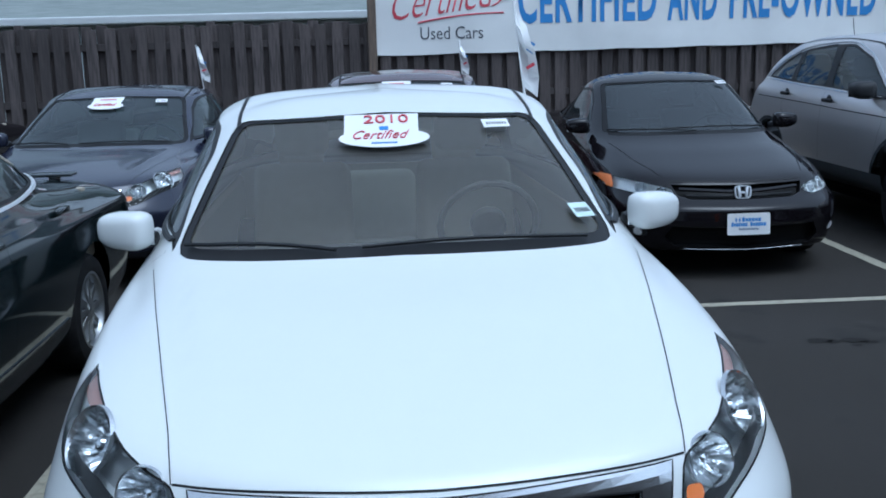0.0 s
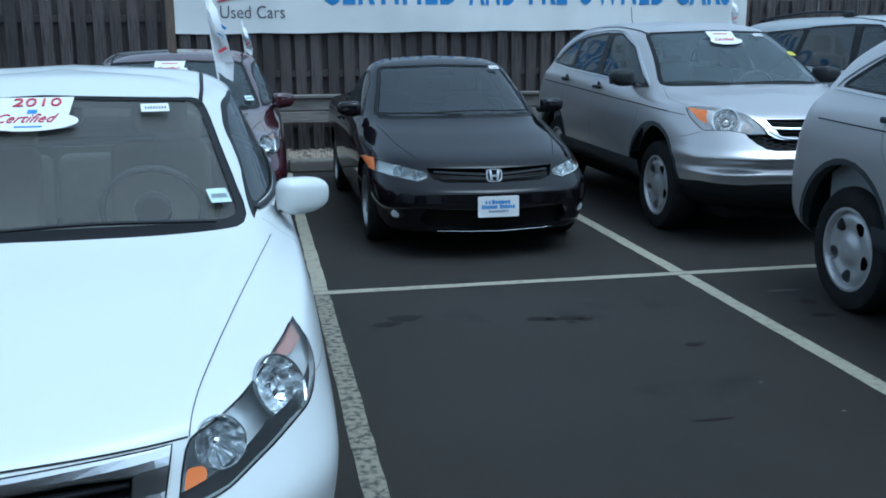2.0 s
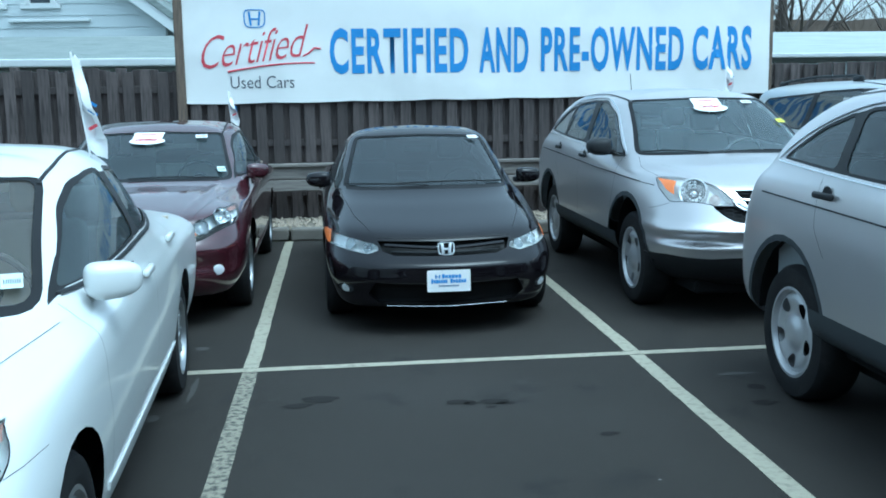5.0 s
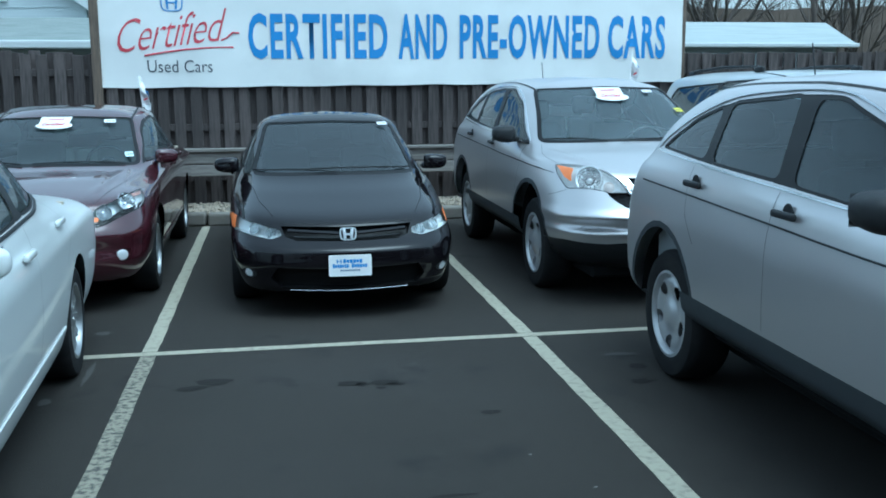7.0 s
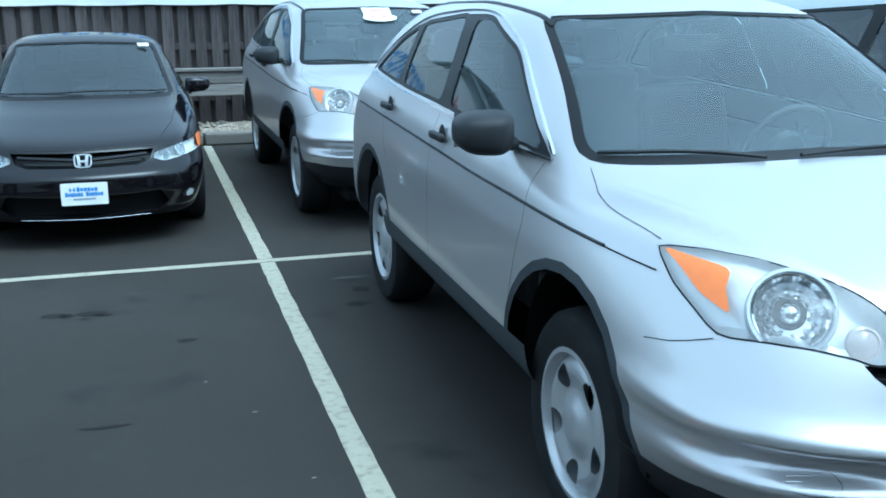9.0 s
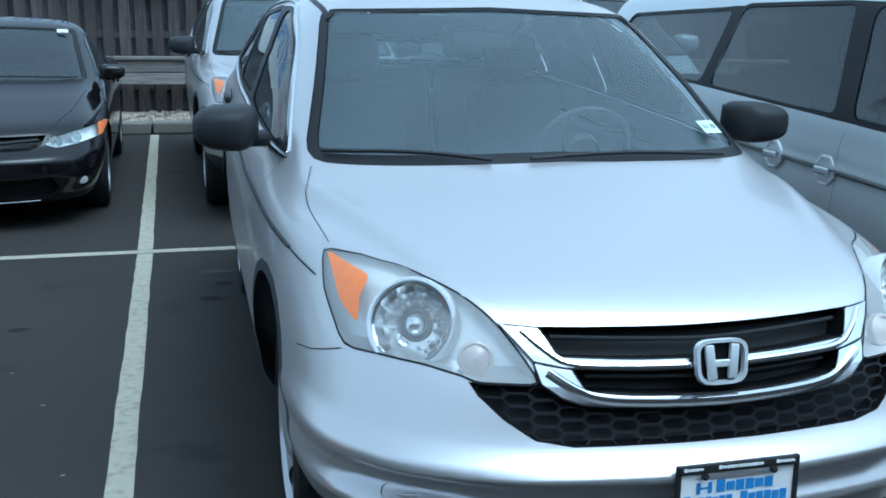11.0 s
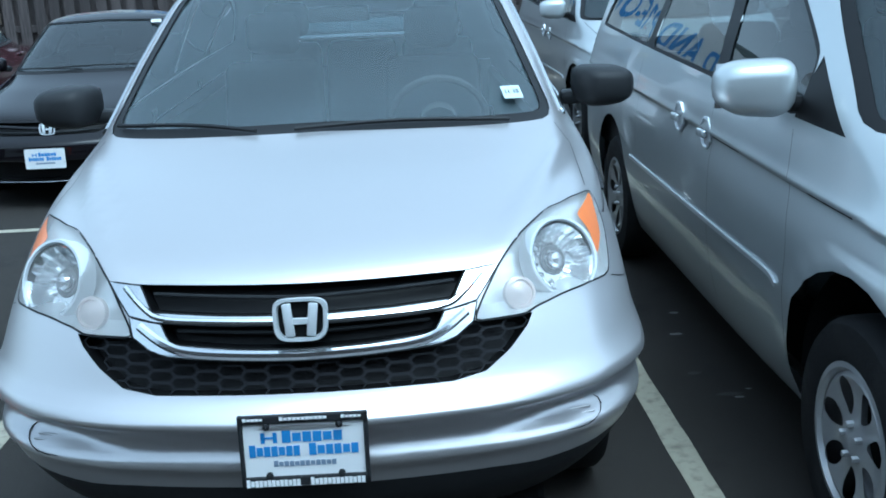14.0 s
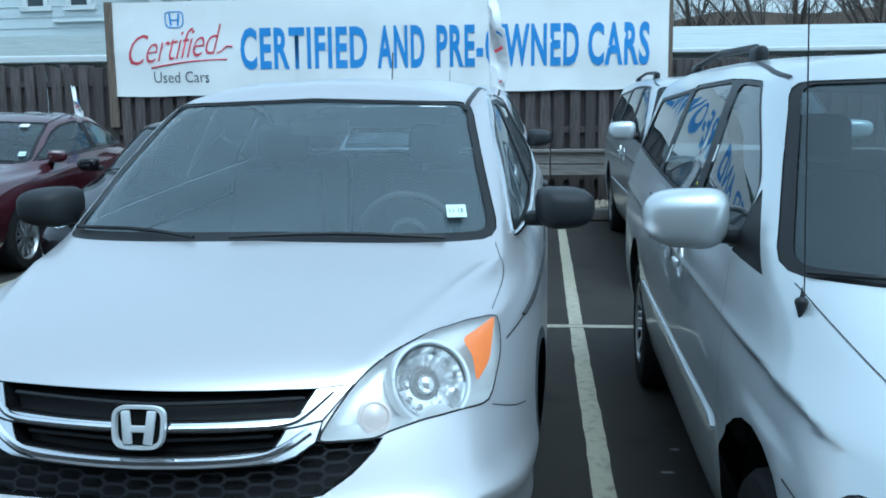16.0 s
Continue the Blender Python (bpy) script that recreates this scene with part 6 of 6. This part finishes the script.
# ---- houses behind the fence ----
def siding_wall(name, pts, thick, parent, lap=.20):
    """Clapboards over an upright polygon given as (u, z) with its pose in parent space."""
    us = [p[0] for p in pts]
    zs = [p[1] for p in pts]
    def span(z):
        xs = []
        for (u0, z0), (u1, z1) in zip(pts, pts[1:] + pts[:1]):
            if (z0 - z) * (z1 - z) <= 0 and z0 != z1:
                xs.append(u0 + (u1 - u0) * (z - z0) / (z1 - z0))
        return (min(xs), max(xs)) if len(xs) >= 2 else None
    out = []
    z = min(zs) + .002
    while z < max(zs) - .02:
        z1 = min(z + lap, max(zs) - .002)
        a, b = span(z), span(z1)
        if a and b:
            bm = bmesh.new()
            q = [(a[0], -.022, z), (a[1], -.022, z), (b[1], -.006, z1), (b[0], -.006, z1)]
            f = [bm.verts.new(c) for c in q]
            g = [bm.verts.new((c[0], thick, c[2])) for c in q]
            bm.faces.new(f)
            bm.faces.new(g[::-1])
            for i in range(4):
                bm.faces.new((f[i], g[i], g[(i + 1) % 4], f[(i + 1) % 4]))
            out.append(part(name, bm, SIDING, parent))
        z = z1
    return out


def house_window(parent, u, z, w, h, m):
    win = new("window")
    win.parent = parent
    win.matrix_basis = m @ Matrix.Translation((u, 0, z))
    for sx, sz, a, b in ((0, h / 2, w + .2, .10), (0, -h / 2, w + .26, .10), (-w / 2, 0, .10, h), (w / 2, 0, .10, h), (0, 0, w, .05)):
        part("window_frame", box((a, .07, b), (sx, -.045, sz), .008, 1), GUTTER, win)
    part("pane", box((w, .02, h / 2), (0, -.03, h / 4), 0, 1), PANE, win)
    part("pane", box((w, .02, h / 2), (0, -.022, -h / 4), 0, 1), PANE, win)


house = thing("house", "pale clapboard house with gabled wing and white trim behind the fence", "house", pose(-.43, 20.3, 0, 0, 0, -7))
front = new("gable_wall")
front.parent = house
front.location = (0, -.9, 0)
siding_wall("siding", [(-9.5, -.05), (-.28, -.05), (-.28, 3.05), (-4.2, 6.0), (-9.5, 6.0)], .12, front, .22)
house_window(front, -2.55, 3.85, .48, .85, Matrix())
house_window(front, -3.55, 3.85, .48, .85, Matrix())
part("window_ledge", box((1.5, .08, .05), (-2.4, -.06, 3.16), .01, 1), GUTTER, front)
part("rake_board", box((5.6, .30, .20), (-2.05, -.12, 4.50), .01, 1, Matrix.Rotation(math.atan2(2.95, 3.92), 4, 'Y')), GUTTER, front)
part("wing_roof", box((5.7, 3.2, .12), (-2.02, 1.3, 4.66), .01, 1, Matrix.Rotation(math.atan2(2.95, 3.92), 4, 'Y')), ROOF, front)
side = new("main_wall")
side.parent = house
siding_wall("siding", [(-9, -.05), (0, -.05), (0, 4.55), (-9, 4.55)], .12, side, .20)
flank = new("flank_wall")
flank.parent = house
flank.matrix_basis = Matrix.Rotation(radians(90), 4, 'Z')
siding_wall("siding", [(0, -.05), (6.5, -.05), (6.5, 4.55), (0, 4.55)], .12, flank, .20)
for u in (.9, 1.5, 4.3, 4.9):
    house_window(flank, u, 3.75, .42, .95, Matrix())
part("eave", box((.55, 7.4, .16), (.12, 3.2, 4.62), .01, 1), GUTTER, house)
part("roof", box((9.5, 7.4, .15), (-4.1, 3.2, 5.9), .01, 1, Matrix.Rotation(radians(16), 4, 'Y')), ROOF, house)
part("eave_front", box((9.2, .4, .16), (-4.5, -.1, 4.62), .01, 1), GUTTER, house)

shed = thing("garage", "low garage with shingled hip roof and white gutter behind the fence", "garage", pose(0, 16, 0))
siding_wall("siding", [(-14, -.05), (1.6, -.05), (1.6, 2.2), (-14, 2.2)], .12, shed, .2)
bm = bmesh.new()
c = [bm.verts.new(q) for q in ((-14, -.3, 2.28), (1.9, -.3, 2.28), (1.9, 5, 2.28), (-14, 5, 2.28), (-14, 1.8, 2.75), (.2, 1.8, 2.75))]
for q in ((0, 1, 5, 4), (1, 2, 5), (2, 3, 4, 5), (0, 4, 3), (3, 2, 1, 0)):
    bm.faces.new([c[i] for i in q])
part("roof", bm, ROOF, shed)
part("gutter", box((15.9, .12, .12), (-6.05, -.34, 2.235), .02, 2), GUTTER, shed)

annex = thing("annex", "low outbuilding with pale ribbed metal roof behind the fence", "building", pose(8, 15.8, 0))
siding_wall("siding", [(-1.2, -.05), (3.9, -.05), (3.9, 2.25), (-1.2, 2.25)], .12, annex, .2)
bm = bmesh.new()
c = [bm.verts.new(q) for q in ((-1.4, -.2, 2.24), (4.2, -.2, 2.24), (4.2, 3.2, 2.24), (-1.4, 3.2, 2.24), (-1.4, .7, 2.66), (4.10, .7, 2.66))]
for q in ((0, 1, 5, 4), (1, 2, 5), (2, 3, 4, 5), (0, 4, 3), (3, 2, 1, 0)):
    bm.faces.new([c[i] for i in q])
part("roof", bm, PALE_ROOF, annex)
part("gutter", box((5.6, .10, .07), (1.36, -.24, 2.235), .015, 2), GUTTER, annex)


# ---- bare winter trees ----
def tree_mesh(seed, height, levels=6):
    rnd = random.Random(seed)
    verts, faces = [], []
    def limb(p, d, length, r, level):
        pts, q = [p.copy()], p.copy()
        dd = d.copy()
        n = 4
        for k in range(n):
            dd = (dd + Vector((rnd.uniform(-.16, .16), rnd.uniform(-.16, .16), rnd.uniform(.0, .16)))).normalized()
            q = q + dd * length / n
            pts.append(q.copy())
        sides = 7 if level == 0 else 5 if level < 2 else 3
        base = len(verts)
        for i, c in enumerate(pts):
            rr = r * (1 - .55 * i / n)
            ax = dd.orthogonal().normalized()
            ay = dd.cross(ax)
            for s in range(sides):
                a = 2 * math.pi * s / sides
                verts.append(c + (ax * math.cos(a) + ay * math.sin(a)) * rr)
        for i in range(n):
            for s in range(sides):
                faces.append([base + i * sides + s, base + i * sides + (s + 1) % sides, base + (i + 1) * sides + (s + 1) % sides, base + (i + 1) * sides + s])
        if level >= levels:
            return
        for k in range(rnd.choice((3, 4, 4)) if level else 8):
            t = rnd.uniform(.22 if level else .30, 1.0)
            i = min(n - 1, int(t * n))
            start = pts[i].lerp(pts[i + 1], t * n - i)
            spread = rnd.uniform(.28, .78)
            a = rnd.uniform(0, 2 * math.pi)
            ax = dd.orthogonal().normalized()
            nd = (dd * math.cos(spread) + (ax * math.cos(a) + dd.cross(ax) * math.sin(a)) * math.sin(spread)).normalized()
            limb(start, nd, length * rnd.uniform(.48, .80), r * rnd.uniform(.30, .50), level + 1)
    limb(Vector((0, 0, -.1)), Vector((0, 0, 1)), height * .44, height * .013, 0)
    return verts, faces


tree_parts = [tree_mesh(s, h, 5) for s, h in ((3, 11), (8, 13), (14, 12), (21, 10))]
tree_data = []
for v, f in tree_parts:
    o = make("trunk", v, f, BARK)
    tree_data.append(o.data)
    bpy.data.objects.remove(o)
spots = [(1.5, 38, 0, 1.0), (4.2, 41, 1, .9), (7.0, 36, 2, 1.0), (9.8, 42, 3, 1.1), (12.0, 37, 1, .95), (14.2, 34, 0, 1.1), (16.6, 31, 2, 1.15), (19.0, 36, 1, 1.0), (21.5, 33, 3, 1.2), (24.5, 35, 0, 1.1), (-2.0, 44, 2, .9), (11.0, 47, 2, 1.0), (17.5, 44, 1, 1.1), (27, 40, 2, 1.1)]
for x, y, k, s in spots:
    t = thing("bare_tree", "bare grey-brown winter tree beyond the lot", "tree", pose(x, y, 0, 0, 0, x * 77), "bare trees")
    o = new("trunk", tree_data[k])
    o.parent = t
    o.scale = (s, s, s)
verts, faces = [], []
rnd = random.Random(5)
def twig(p, q, w):
    b = len(verts)
    verts.extend([p + Vector((-w, 0, 0)), p + Vector((w, 0, 0)), p + Vector((0, w, 0)), q])
    faces.extend([[b, b + 1, b + 3], [b + 1, b + 2, b + 3], [b + 2, b, b + 3]])


for k in range(2600):
    p = Vector((rnd.uniform(-14, 48), rnd.uniform(36, 56), 0))
    tall = rnd.uniform(2.2, 5.2) * (1.25 if p.x > 12 else 1)
    top = p + Vector((rnd.uniform(-.14, .14), rnd.uniform(-.1, .1), 1)) * tall
    twig(p, top, rnd.uniform(.018, .040))
    for j in range(11):
        t = rnd.uniform(.2, .95)
        q = p.lerp(top, t)
        a = rnd.uniform(-1, 1)
        twig(q, q + Vector((a * .55, rnd.uniform(-.3, .3), rnd.uniform(.45, 1.0))) * tall * .42 * (1.1 - t), rnd.uniform(.007, .014))
tagged(make("thicket", verts, faces, BRUSH, smooth=False), "brown leafless thicket far behind the fence", "thicket", kind="stuff")
bm = bmesh.new()
prev = None
for k in range(60):
    x = -40 + k * 2.2
    z = 4.0 + 2.2 / (1 + math.exp(-(x - 12) * .35)) + .6 * noise.noise(Vector((x * .2, 0, 0))) + .4 * noise.noise(Vector((x * .9, 3, 0)))
    cur = [bm.verts.new((x, 58, -.2)), bm.verts.new((x, 60, z)), bm.verts.new((x, 75, z * .8))]
    if prev:
        for i in range(2):
            bm.faces.new((prev[i], cur[i], cur[i + 1], prev[i + 1]))
    prev = cur
tagged(part("wooded_rise", bm, BRUSH, smooth=True), "low brown wooded rise on the horizon", "backdrop", kind="structure")

# small traffic cone on the empty bay
ORANGE = mat("orange_plastic", (0.85, 0.16, 0.02), 0.5, 0, 0, 0.1, 20)
cone = thing("traffic_cone", "small bright orange traffic cone on the asphalt", "traffic cone", pose(2.80, 2.43, 0))
part("cone_base", box((.25, .25, .03), (0, 0, .015), .01, 2), ORANGE, cone, smooth=True)
part("cone_body", lathe([(.10, .03), (.095, .05), (.034, .405), (.031, .425), (.022, .427), (.018, .41), (.07, .04)], None, 28), ORANGE, cone, smooth=True)
